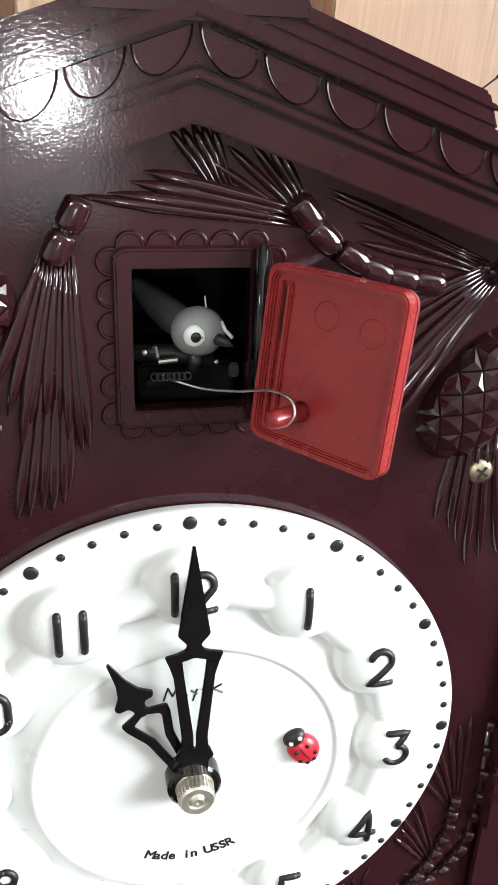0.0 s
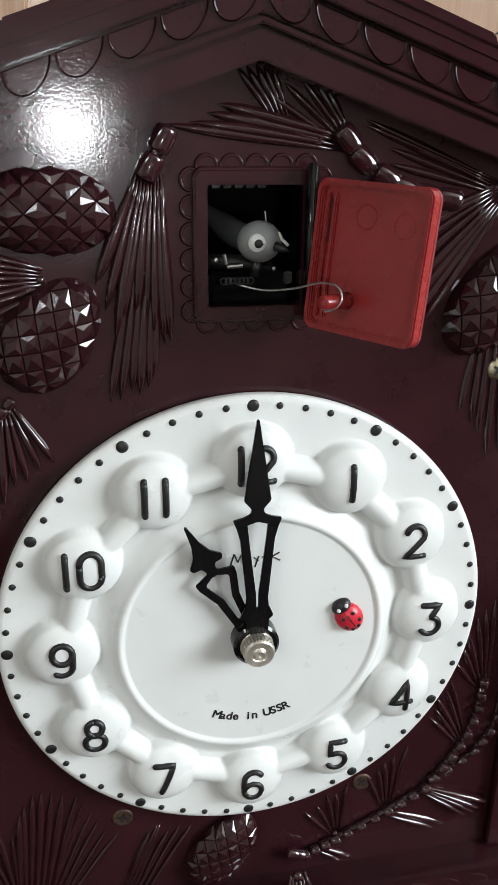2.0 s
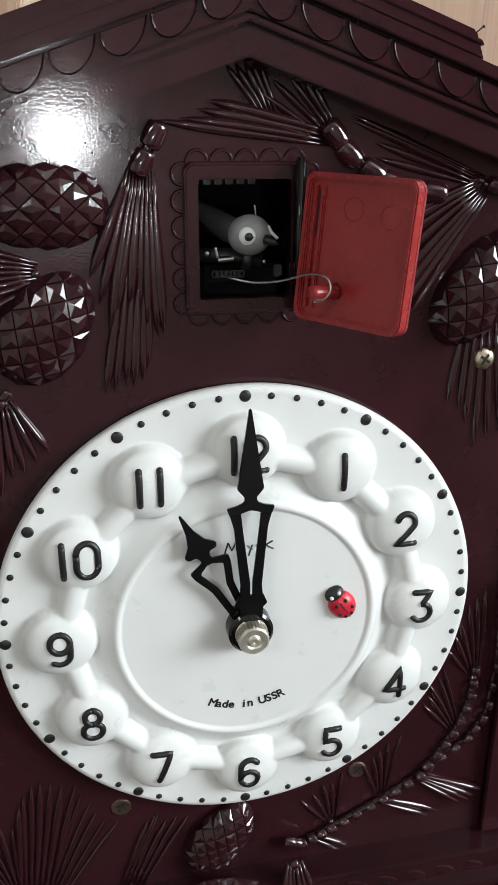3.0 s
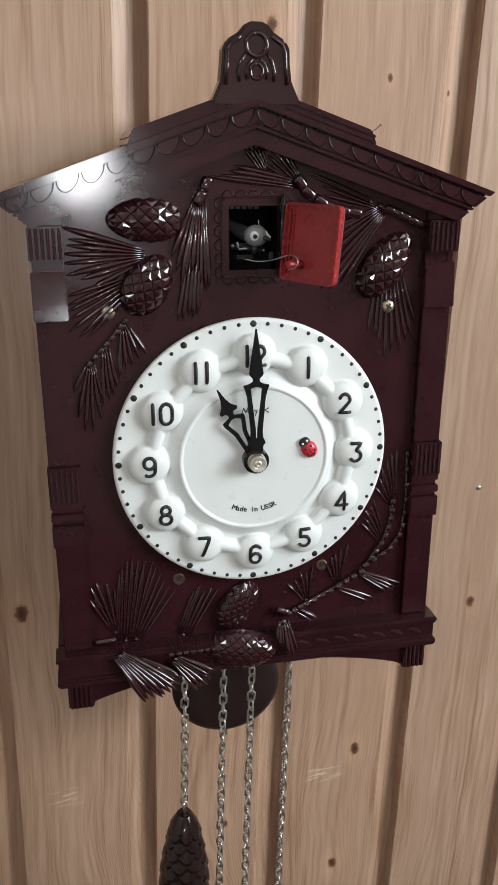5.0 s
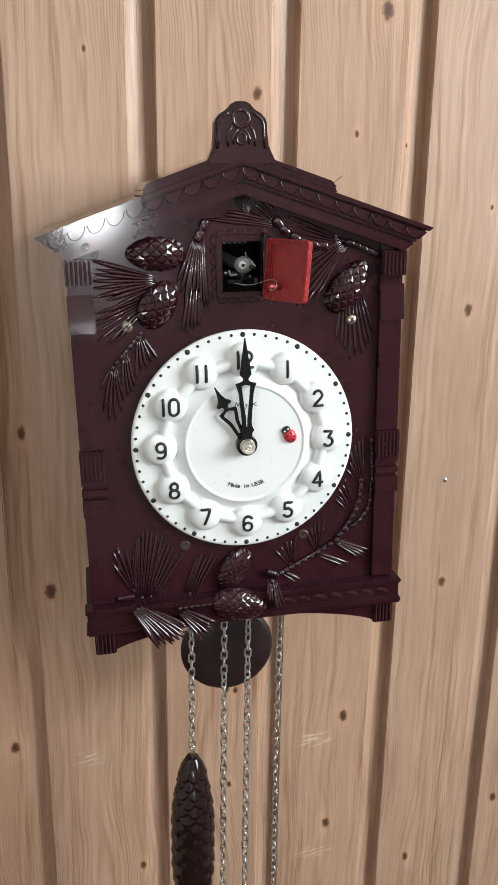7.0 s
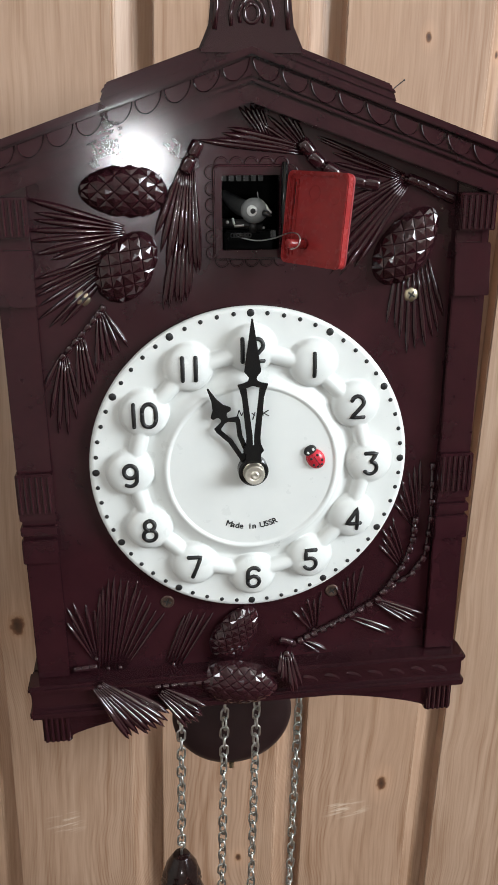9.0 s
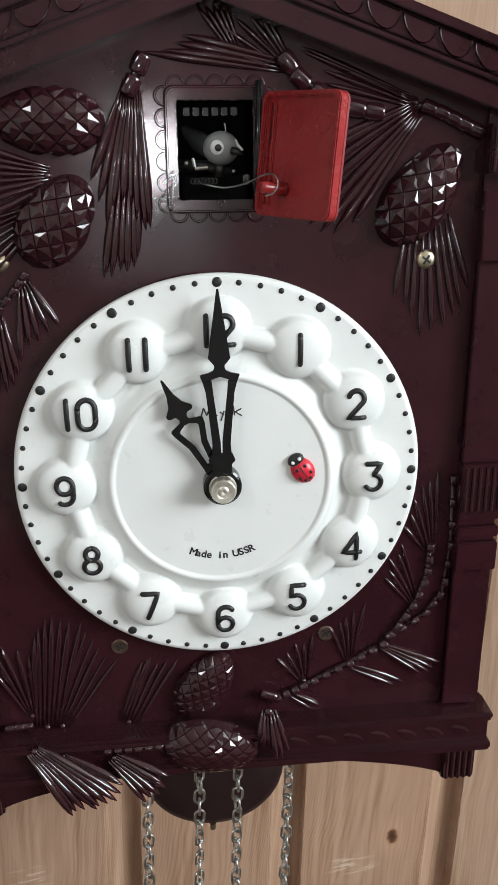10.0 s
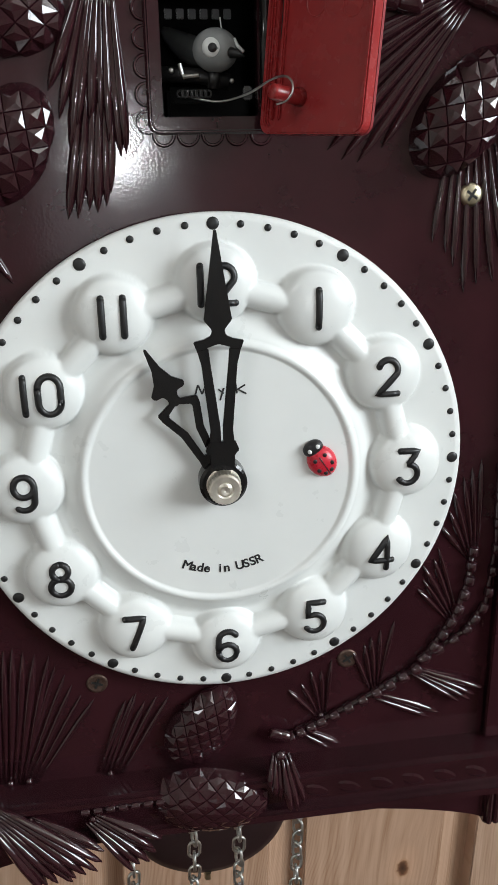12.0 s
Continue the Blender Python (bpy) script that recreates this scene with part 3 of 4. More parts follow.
# sprays by the left-hand cones
spray((-49, 97), [(-83, 109.5), (-84, 103), (-84, 96), (-82, 89), (-74, 82)], 8, 1.2, 1.7, spread_root=2.4)
spray((-54, 86), [(-85, 79), (-86, 72), (-83, 64), (-76, 60)], 7, 1.0, 1.5, spread_root=2.4)
beads([(-58.5, 68), (-63, 62.5), (-69, 56), (-75.5, 49)], 8, 1.35, long=1.15)
spray((-59, 66), [(-49.5, 52), (-54, 49.5), (-58, 46), (-62, 42)], 5, 1.0, 1.4, spread_root=1.6)
spray((-68, 56), [(-63, 36), (-67, 32), (-70, 29)], 4, 0.95, 1.3, spread_root=1.4)
spray((-75, 49), [(-85, 34), (-82, 22), (-78, 14), (-73, 20), (-70, 30)], 6, 0.95, 1.4, spread_root=1.4)
# along the bottom
spray((-66.5, -98.5), [(-68.5, -57), (-63, -53.5), (-57, -52), (-52, -56)], 7, 1.1, 1.6, spread_root=4.0)
spray((-61, -98.5), [(-49, -60), (-44, -65), (-38.5, -71)], 5, 0.85, 1.1, spread_root=2.4)
spray((-36.5, -99), [(-30, -72.5), (-25.5, -71.5), (-18, -74.5)], 6, 0.95, 1.4, spread_root=3.4)
spray((-71.5, -93), [(-83, -74), (-82, -65), (-76.5, -63), (-71, -66)], 5, 0.95, 1.4, spread_root=1.2)
spray((-70, -101), [(-58, -128), (-54.5, -128), (-49, -125.5), (-44.5, -123), (-40.5, -120)], 8, 1.25, 1.8, y=-6.2, spread_root=3.0, knob=1.4, rise=3.6)
spray((-60, -104), [(-40, -117), (-42, -113)], 3, 0.95, 1.4, y=-5.6, spread_root=1.0, knob=0.8, rise=3.6)
spray((-42, -106.5), [(-31.5, -124.5), (-27, -122.5), (-24.5, -119), (-22.5, -114.5)], 6, 1.15, 1.7, y=-6.0, spread_root=2.4, rise=3.6)
beads([(-44, -103.5), (-18, -103.0)], 8, 1.2, y=-6.6)
beads([(-80, -97), (-73, -96.5)], 3, 1.6, y=2.4)
spray((15.5, -93), [(11.5, -102), (14.5, -108), (18.5, -111), (22.5, -110)], 6, 1.1, 1.8, y=-4.2, spread_root=2.6, knob=1.9, rise=3.6)
beads([(15.2, -89.2), (17.2, -90.0)], 2, 2.0, y=1.0)
beads([(20, -92), (31, -87), (46, -79.5), (60, -71.5)], 11, 1.9, long=0.9, y=F0 - 1.3, flat=1.1)
beads([(60, -71.5), (66, -63), (71.5, -54), (75, -43), (75.5, -32)], 10, 1.75, long=1.0, y=F0 - 1.2, flat=1.1)
beads([(62, -68), (75, -60), (81.5, -50), (83, -30), (82.0, -6)], 12, 1.6, long=1.1, y=F0 - 1.1, flat=1.1)
spray((59, -72.5), [(82, -81), (80, -84), (75.5, -86)], 4, 0.95, 1.5, spread_root=1.0, rise=2.0)
spray((47, -80.5), [(68, -89), (66, -92)], 2, 0.9, 1.2, spread_root=0.8)
spray((24, -91), [(36, -97.5), (33, -99)], 2, 1.0, 1.5, spread_root=0.8)
spray((71, -55), [(59.5, -44), (61, -36), (65, -30)], 5, 0.85, 1.2, spread_root=1.6)
spray((75.5, -34), [(65.5, -24), (68, -14), (72.5, -5), (77, -3)], 6, 0.85, 1.2, spread_root=1.6)
spray((47, -78), [(40, -64), (45.5, -58), (52, -55)], 5, 0.8, 1.1, spread_root=1.4)
spray((30, -86), [(20, -76), (27, -70), (33, -67)], 5, 0.8, 1.1, spread_root=1.2)

# leaf row along the sill
for k in range(7):
    part("leaf", ball((27 + 10.5 * k, -3.6, -108.2), (5.0, 0.75, 2.6), 14, 8, turn=Matrix.Rotation(radians(24), 4, "Y")), BROWN_SMOOTH, sill, smooth=True)

# ---- the opening's frame with its scalloped edge ----
FX0, FX1, FZ0, FZ1 = -14.2, 16.4, 85.6, 121.6
frame_ring = bmesh.new()
out4, top4, in4 = rounded(FX0, FX1, FZ0, FZ1, 2.6), rounded(FX0 + 0.7, FX1 - 0.7, FZ0 + 0.7, FZ1 - 0.7, 2.2), rounded(HX0, HX1, HZ0, HZ1, 0.5)
turns = len(out4)
lev = [[frame_ring.verts.new((x, y, z)) for x, z in o] for o, y in ((out4, F0 + 0.2), (out4, 3.2), (top4, 2.5), (in4, 2.5), (in4, F1))]
for p, q in zip(lev, lev[1:]):
    for k in range(turns):
        frame_ring.faces.new((p[k], p[(k + 1) % turns], q[(k + 1) % turns], q[k]))
soften(frame_ring, 0.3, 2, 40)
opening = part("door_frame", frame_ring, BROWN, clock)
edge = []
for k in range(6):
    z = FZ0 + 2.9 + (FZ1 - FZ0 - 5.8) * k / 5
    edge += [(FX0, z), (FX1, z)]
for k in range(5):
    x = FX0 + 3.6 + (FX1 - FX0 - 7.2) * k / 4
    edge += [(x, FZ0), (x, FZ1)]
for x, z in edge:
    shell = turned([(0, -0.30), (2.05, -0.30), (2.2, -0.55), (2.55, -0.55), (2.85, 0.0), (2.9, 0.3)], 20, c=(x, F0, z))
    part("scallop", shell, BROWN, opening)
# walls behind the opening, coloured as dark as the shade in there
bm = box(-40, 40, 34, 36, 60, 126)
part("chamber_wall", bm, CAVITY_SHADE, clock)
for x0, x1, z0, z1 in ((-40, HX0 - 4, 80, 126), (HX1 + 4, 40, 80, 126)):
    part("chamber_side", box(x0, x1, 8, 33, z0, z1), CAVITY_SHADE, clock)

for k in range(6):
    part("plate_mark", box(-7.6 + 3.1 * k, -5.6 + 3.1 * k, 33.2, 34.2, 114.4, 116.8, 0.2), DARKMETAL, clock)

# ---- the cuckoo's door, standing open ----
DW, DZ0, DZ1 = 30.0, 86.8, 121.0
door = part("door", prism(rounded(-DW, 0, DZ0, DZ1, 2.6), -4.6, -3.0, 0.4), RED_OUT, clock, "open red plastic door with a tray-like inside")
door.matrix_local = pose(0.01286, -0.0015, 0.1025, 5.7, -1.5, 127.2) @ pose(0, 0.0003, -0.1039)
bm = bmesh.new()
outer, inner = rounded(-DW, 0, DZ0, DZ1, 2.6), rounded(-DW + 1.5, -1.5, DZ0 + 1.5, DZ1 - 1.5, 1.8)
sides = len(outer)
lev = [[bm.verts.new((x, y, z)) for x, z in o] for o, y in ((outer, -3.2), (outer, -0.3), (inner, -0.3), (inner, -1.5))]
for a, b2 in ((0, 1), (1, 2), (2, 3)):
    for k in range(sides):
        bm.faces.new((lev[a][k], lev[a][(k + 1) % sides], lev[b2][(k + 1) % sides], lev[b2][k]))
bm.faces.new(lev[3])
soften(bm, 0.35, 2, 40)
part("door_tray", bm, RED_IN, door, "orange-red inner tray")
bm = box(-5.6, -4.4, -1.7, -0.7, DZ0 + 3, DZ1 - 3, 0.3)
part("rib", bm, RED_IN, door)
part("rib", box(-3.6, -3.0, -1.7, -0.5, DZ0 + 3, DZ1 - 3, 0.2), RED_IN, door)
# no recess: a thin black bar whose colour gives the slot's shade
part("slot", box(-4.2, -3.7, -1.6, -1.44, DZ1 - 14, DZ1 - 4), BLACK, door)
part("peg", tube([(-11.0, -1.7, 94.6), (-11.0, 0.5, 94.6), (-11.0, 7.6, 94.6), (-11.0, 8.0, 94.6)], 1.9, 14, taper=[2.1, 1.8, 1.7, 1.3]), RED_IN, door, smooth=True)
bm = ring((-13.5, 113.5), 2.6, 2.6, 0.16, -1.5, bmesh.new(), 0, 360, 18)
ring((-23.5, 112.5), 2.6, 2.6, 0.12, -1.5, bm, 0, 360, 18)
part("mould_mark", bm, RED_IN, door)
bm = bmesh.new()
for a, b2 in (((-DW + 4, DZ0 + 4), (-4, DZ0 + 4)), ((-4, DZ0 + 4), (-4, DZ1 - 4)), ((-4, DZ1 - 4), (-DW + 4, DZ1 - 4)), ((-DW + 4, DZ1 - 4), (-DW + 4, DZ0 + 4))):
    tube([(a[0], -4.6, a[1]), (b2[0], -4.6, b2[1])], 0.8, 8, bm)
part("outer_moulding", bm, RED_OUT, door)
for i in range(4):
    for j in range(6):
        part("lattice_stud", ball((-DW / 2 - 4.2 + 2.8 * i, -4.6, 97.5 + 2.7 * j), (1.1, 0.7, 1.1), 4, 4), RED_OUT, door)
hinge = part("hinge", box(12.3, 14.6, -1.0, 1.8, DZ0 - 0.6, DZ1 + 0.8, 0.3), HAND, clock, "black hinge strip")
part("hinge_pin", tube([(13.2, -0.6, DZ0 - 1.0), (13.2, -0.6, DZ1 + 1.4)], 1.0, 10), HAND, hinge, smooth=True)


# ---- dial ----
BUMP_R, BUMP = 51.0, 9.6
DISC_UP = 3.5        # the middle of the dial stands this far over its rim


def ease(f):
    f = min(1.0, max(0.0, f))
    return f * f * (3 - 2 * f)


def dial_height(r, a):
    """Height of the pressed dial over its flat rim, in mm: middle disc, ring, slope, bars and domes."""
    k = round(a / 30) * 30
    d = math.sqrt(max(0, r * r + BUMP_R ** 2 - 2 * r * BUMP_R * math.cos(radians(a - k))))
    m = (math.floor(a / 30) + 0.5) * 30
    across = r * math.cos(radians(a - m)) - BUMP_R * math.cos(radians(15)) + 0.6
    h = DISC_UP * ease(1 - (r - 36.4) / 7.0)
    # bars between the domes
    if abs(across) < 3.5:
        h = max(h, 0.8 + 3.2 * (1 - (across / 3.5) ** 2) ** 0.55)
    if 34.8 < r < 37.4:
        h = max(h, DISC_UP + 0.65 * math.sin(math.pi * (r - 34.8) / 2.6))
    if d < BUMP:
        h = max(h, 2.3 + 3.4 * (1 - (d / BUMP) ** 2) ** 0.6)
    elif d < BUMP + 0.7:
        h = max(h, 2.3 * (1 - (d - BUMP) / 0.7))
    return h


bm = bmesh.new()
radii = [0.6] + [2 + 4 * i for i in range(8)] + [33 + 0.36 * i for i in range(82)] + [63.0, 64.5, 66.0, 66.2, 67.2, 67.8]
N = 480
rows = []
for r in radii:
    row = []
    for k in range(N):
        a = 360 * k / N
        y = -0.6 - dial_height(r, a) if r < 66 else -0.6 + 0.5 * max(0, r - 66.5) ** 1.5
        row.append(bm.verts.new((r * math.sin(radians(a)), y, r * math.cos(radians(a)))))
    rows.append(row)
for r, y in ((68.0, 1.2), (67.6, 3.4)):
    rows.append([bm.verts.new((r * math.sin(2 * math.pi * k / N), y, r * math.cos(2 * math.pi * k / N))) for k in range(N)])
bm.faces.new(rows[0])
for a, b2 in zip(rows, rows[1:]):
    for k in range(N):
        bm.faces.new((a[k], a[(k + 1) % N], b2[(k + 1) % N], b2[k]))
dial = part("dial", bm, WHITE, clock, "white pressed plastic dial with domed numerals", smooth=True)
dots = {}
for k in range(60):
    big = k % 5 == 0
    a = radians(6 * k)
    if big not in dots:
        r = 1.6 if big else 0.95
        ob = part("minute_dot", turned([(0, -0.42), (r * 0.6, -0.36), (r * 0.9, -0.18), (r, 0.05), (r, 0.4)], 14), BLACK, dial, smooth=True)
        dots[big] = ob.data
    else:
        ob = new("minute_dot", dots[big])
        ob.parent = dial
    ob.location = (0.0653 * math.sin(a), -0.0006, 0.0653 * math.cos(a))


def arc(cx, cz, rx, rz, a0, a1, n=12):
    """Points of an arc, clockwise degrees from the top."""
    return [(cx + rx * math.sin(radians(a0 + (a1 - a0) * i / n)), cz + rz * math.cos(radians(a0 + (a1 - a0) * i / n))) for i in range(n + 1)]


DIGITS = {
    "0": (7.2, [arc(3.6, 7.0, 2.7, 3.0, -90, 90) + [(6.3, 3.0)] + arc(3.6, 3.4, 2.7, 3.0, 90, 270) + [(0.9, 7.0)]]),
    "1": (2.6, [[(1.3, 0.6), (1.3, 9.8)]]),
    "2": (6.6, [arc(3.2, 7.2, 2.5, 2.6, -70, 110) + [(0.7, 0.7), (6.0, 0.7)]]),
    "3": (6.4, [[(0.8, 9.7), (5.6, 9.7), (3.0, 6.2)] + arc(2.9, 3.3, 2.7, 2.8, 0, 235)]),
    "4": (7.0, [[(5.2, 0.4), (5.2, 9.8), (0.6, 3.0), (6.6, 3.0)]]),
    "5": (6.4, [[(5.6, 9.7), (1.3, 9.7), (1.0, 5.6)] + arc(3.0, 3.4, 2.7, 2.8, -25, 235)]),
    "6": (6.6, [arc(3.6, 7.0, 2.7, 2.7, 55, -80) + [(0.8, 5.0)] + arc(3.4, 3.2, 2.6, 2.7, -90, 275)]),
    "7": (6.4, [[(0.6, 9.7), (5.8, 9.7), (2.2, 0.5)]]),
    "8": (6.8, [arc(3.4, 7.5, 2.1, 2.1, 0, 360, 18), arc(3.4, 3.0, 2.7, 2.6, 0, 360, 18)]),
    "9": (6.6, [arc(3.3, 6.9, 2.6, 2.7, 90, 450, 18) + [(5.9, 5.0)] + arc(3.1, 3.2, 2.7, 2.7, 90, 215)]),
}


def numeral(h):
    text = str(h)
    widths = [DIGITS[c][0] for c in text]
    gap = 2.6 if text == "11" else 1.2
    total = sum(widths) + gap * (len(text) - 1)
    bm = bmesh.new()
    x = -total / 2
    ca, sa = BUMP_R * math.sin(radians(30 * h)), BUMP_R * math.cos(radians(30 * h))
    for c, w in zip(text, widths):
        for line in DIGITS[c][1]:
            pts = []
            for i in range(len(line) - 1):
                (x0, z0), (x1, z1) = line[i], line[i + 1]
                steps = max(1, int(math.hypot(x1 - x0, z1 - z0) / 1.2))
                pts += [(x0 + (x1 - x0) * t / steps, z0 + (z1 - z0) * t / steps) for t in range(steps)]
            pts.append(line[-1])
            out = []
            for px, pz in pts:
                gx, gz = ca + x + px, sa + pz - 5.1
                a = math.degrees(math.atan2(gx, gz)) % 360
                out.append((gx, -0.45 - dial_height(math.hypot(gx, gz), a), gz))
            tube(out, 0.93, 8, bm)
            for e in (out[0], out[-1]):
                ball(e, (0.93,) * 3, 8, 6, bm)
        x += w + gap
    return bm


for h in range(1, 13):
    part("numeral", numeral(h), BLACK, dial, smooth=True)


def lettering(name, text, size, mat, parent, place):
    """Each letter of a text as its own flat mesh, laid by place(i, x)."""
    font = bpy.data.curves.new(name, "FONT")
    font.extrude = 0.03
    font.bevel_depth = 0.085
    for i, ch in enumerate(text):
        if ch == " ":
            continue
        font.body, font.size, font.align_x = ch, size, "CENTER"
        tmp = new("tmp", font)
        bpy.context.view_layer.update()
        me = bpy.data.meshes.new_from_object(tmp.evaluated_get(bpy.context.evaluated_depsgraph_get()))
        bpy.data.objects.remove(tmp)
        me.materials.append(mat)
        me.name = name
        ob = new(name, me)
        ob.parent = parent
        ob.matrix_local = place(i) @ Matrix.Diagonal((MM, MM, MM, 1))


def on_arc(i):
    a = radians(-20.6 + 3.85 * i)
    r = 28.5
    return pose((r * math.sin(a) - 0.5) * MM, (-0.66 - DISC_UP) * MM, (-r * math.cos(a) + 0.5) * MM, 90, 0, 0) @ pose(0, 0, 0, 0, 0, math.degrees(a))


lettering("letter", "Made in USSR", 3.7, BLACK, dial, on_arc)
# the maker's script under the hands, as plain strokes
bm = bmesh.new()
for x0, z0, x1, z1 in ((-6, 20.5, -5, 24), (-5, 24, -4, 21.5), (-4, 21.5, -2.8, 24.2), (-2.8, 24.2, -2.6, 21), (-2, 22.6, -0.6, 21.2), (0.2, 22.6, 1.6, 21.4),
                       (1.6, 22.8, 0.6, 19.6), (2.6, 22.6, 4.0, 21.4), (4.6, 24.4, 5.0, 21.2), (5.0, 22.2, 7.2, 23.4), (5.4, 22.2, 7.4, 21.0)):
    tube([(x0 - 0.4, -0.6 - DISC_UP, z0 + 1.9), (x1 - 0.4, -0.6 - DISC_UP, z1 + 1.9)], 0.24, 6, bm)
part("script_mark", bm, BLACK, dial)


# ---- hands ----
def strip(left, right, y0, y1, bm):
    """A flat bar between two lines of equal length."""
    prism(left + right[::-1], y0, y1, 0.25, bm)


def hand(name, length, y, angle):
    bm = bmesh.new()
    L = length
    half = [(0.3, L), (3.2, L - 19.6), (3.5, L - 21.4), (1.5, L - 23.8), (1.9, L - 25.2), (3.6, L - 26.0), (6.3, L - 26.6), (5.4, L - 29.0), (0.4, L - 27.4)]
    prism(half + [(-x, z) for x, z in reversed(half)], y, y + 1.1, 0.22, bm)
    for s in (-1, 1):
        strip([(s * 5.5, L - 28.6), (s * 4.5, L - 32.4), (s * 2.9, 15), (s * 3.4, 9)], [(s * 2.6, L - 28.2), (s * 2.2, L - 32.4), (s * 0.3, 16), (s * 0.2, 9)], y + 0.02, y + 1.08, bm)
    prism([(-3.4, 12), (-4.4, 9.4), (-3.2, 8.2), (-3.0, 4), (3.0, 4), (3.2, 8.2), (4.4, 9.4), (3.4, 12)], y - 0.03, y + 1.13, 0.2, bm)
    ob = part(name, bm, HAND, clock, "black plastic hand, openwork spade shape")
    ob.rotation_euler = (0, radians(angle), 0)
    return ob


hand("minute_hand", 64.6, -9.2, -0.4)


def hour_hand():
    """Shorter and broader, its barbs turned out to the sides."""
    y = -7.4
    bm = bmesh.new()
    half = [(0.3, 40.8), (1.2, 35.0), (2.5, 31.6), (4.7, 29.2), (4.1, 28.0), (2.0, 27.9), (1.3, 26.4), (1.9, 25.2), (0.4, 24.2)]
    prism(half + [(-x, z) for x, z in reversed(half)], y, y + 1.1, 0.22, bm)
    for s in (-1, 1):
        strip([(s * 1.6, 25.6), (s * 5.7, 24.3), (s * 5.4, 22.2), (s * 3.3, 16.4), (s * 2.5, 8)], [(s * 0.1, 24.6), (s * 3.3, 22.9), (s * 3.2, 22.0), (s * 1.2, 16.6), (s * 0.5, 8)], y + 0.02, y + 1.08, bm)
    prism([(-2.5, 9), (-2.5, 4), (2.5, 4), (2.5, 9)], y - 0.02, y + 1.12, 0.2, bm)
    ob = part("hour_hand", bm, HAND, clock, "black plastic hand, openwork spade shape")
    ob.rotation_euler = (0, radians(-27), 0)


hour_hand()
hub = part("hub", turned([(0, -8.9), (5.6, -8.9), (6.3, -8.3), (6.4, -2.0), (6.4, -1.0)], 40), HAND, clock, smooth=False)
nut = part("hand_nut", turned([(0, -13.1), (0.5, -13.3), (1.2, -13.4), (1.5, -12.9), (1.9, -12.6), (2.3, -12.9), (3.7, -13.0), (4.1, -12.5), (4.2, -9.0), (4.9, -8.8)], 40), NICKEL, hub, "knurled nickel nut")
for k in range(30):
    a = 2 * math.pi * k / 30
    part("knurl", tube([(4.15 * math.sin(a), -12.2, 4.15 * math.cos(a)), (4.15 * math.sin(a), -9.2, 4.15 * math.cos(a))], 0.2, 5), NICKEL, nut)

# ---- pendulum, chains and weight, which hang plumb ----
pend = tagged(new("pendulum"), "dark brown round pendulum bob on a thin rod under the clock", "pendulum")
pend.location = (0.003, 0.072, 1.317)
part("bob", turned([(0, -4.0), (20, -3.4), (31, -2.0), (34.6, -0.4), (35, 0.6), (34, 2), (0, 2)], 64), DISC, pend, smooth=True)
part("adjusting_nut", tube([(0, 0.5, -38.5), (0, 0.5, -35.2)], 1.6, 10), BRASS, pend)
part("rod", tube([(0, 1.0, 30), (0, 1.0, 130)], 1.2, 8), STEEL, pend)


def link(turn):
    pts = []
    for k in range(17):
        a = 2 * math.pi * k / 16
        u, w = 2.15 * math.sin(a), 2.15 * math.cos(a) + (1.55 if math.cos(a) >= 0 else -1.55)
        pts.append((u * math.cos(turn), u * math.sin(turn), w))
    return tube(pts, 0.62, 6)


LINK = {}
for x, drop in ((-0.0285, 0.246), (-0.0055, 0.62), (0.0115, 0.62), (0.0342, 0.62)):
    chain = tagged(new("chain"), "thin steel link chain hanging below the clock", "chain", "clock chains")
    chain.location = (x, 0.036, 1.392)
    n = int((drop - 0.108) / 0.0059)
    for i in range(n):
        key = i % 2
        if key not in LINK:
            ob = part("link", link(radians(20 + 90 * key)), STEEL, chain, smooth=True)
            LINK[key] = ob.data
        else:
            ob = new("link", LINK[key])
            ob.parent = chain
        ob.location = (0, 0, -0.0059 * i)
        ob.rotation_euler = (0, 0, radians(random.uniform(-22, 22)))

# pine-cone weight
weight = tagged(new("cone_weight"), "dark brown cast pine cone weight hooked on a chain", "weight")
weight.location = (-0.0285, 0.036, 1.252)


def weight_radius(z):
    t = -z / 150
    if t < 0.10:
        return 4.5 + 6.0 * math.sin(t / 0.10 * math.pi / 2)
    return 10.5 + 5.6 * math.sin(min(1, (t - 0.10) / 0.28) * math.pi / 2) - 9 * max(0, (t - 0.62) / 0.38) ** 1.6


def scale_bulge(u, v):
    """Overlapping round-lipped scales: proud at their lower lip, sunk where the next row begins."""
    best = 0.0
    for k in (0, 1, 2):
        row = math.floor(v) - 1 + k
        w = v - row
        du = (u + 0.5 * (row % 2)) % 1 - 0.5
        lip = 1.55 - 1.9 * du * du
        if 0 <= w <= lip:
            best = max(best, (w / lip) ** 0.8 * (1 - (2 * du) ** 2 * 0.75) * min(1.0, (lip - w) / 0.32))
    return best


bm = bmesh.new()
rows = []
SIDES = 112
for i in range(241):
    z = -150 * i / 240
    t = i / 240
    row = []
    for k in range(SIDES):
        a = 2 * math.pi * k / SIDES
        r = weight_radius(z) + 2.0 * ease((t - 0.03) / 0.08) * (scale_bulge(8 * a / (2 * math.pi), -z / 6.6) - 0.5)
        row.append(bm.verts.new((r * math.cos(a), r * math.sin(a), z)))
    rows.append(row)
for a, b2 in zip(rows, rows[1:]):
    for k in range(SIDES):
        bm.faces.new((a[k], a[(k + 1) % SIDES], b2[(k + 1) % SIDES], b2[k]))
bm.faces.new(rows[0])
bm.faces.new(rows[-1][::-1])
part("cone_body", bm, WEIGHT, weight, smooth=True)
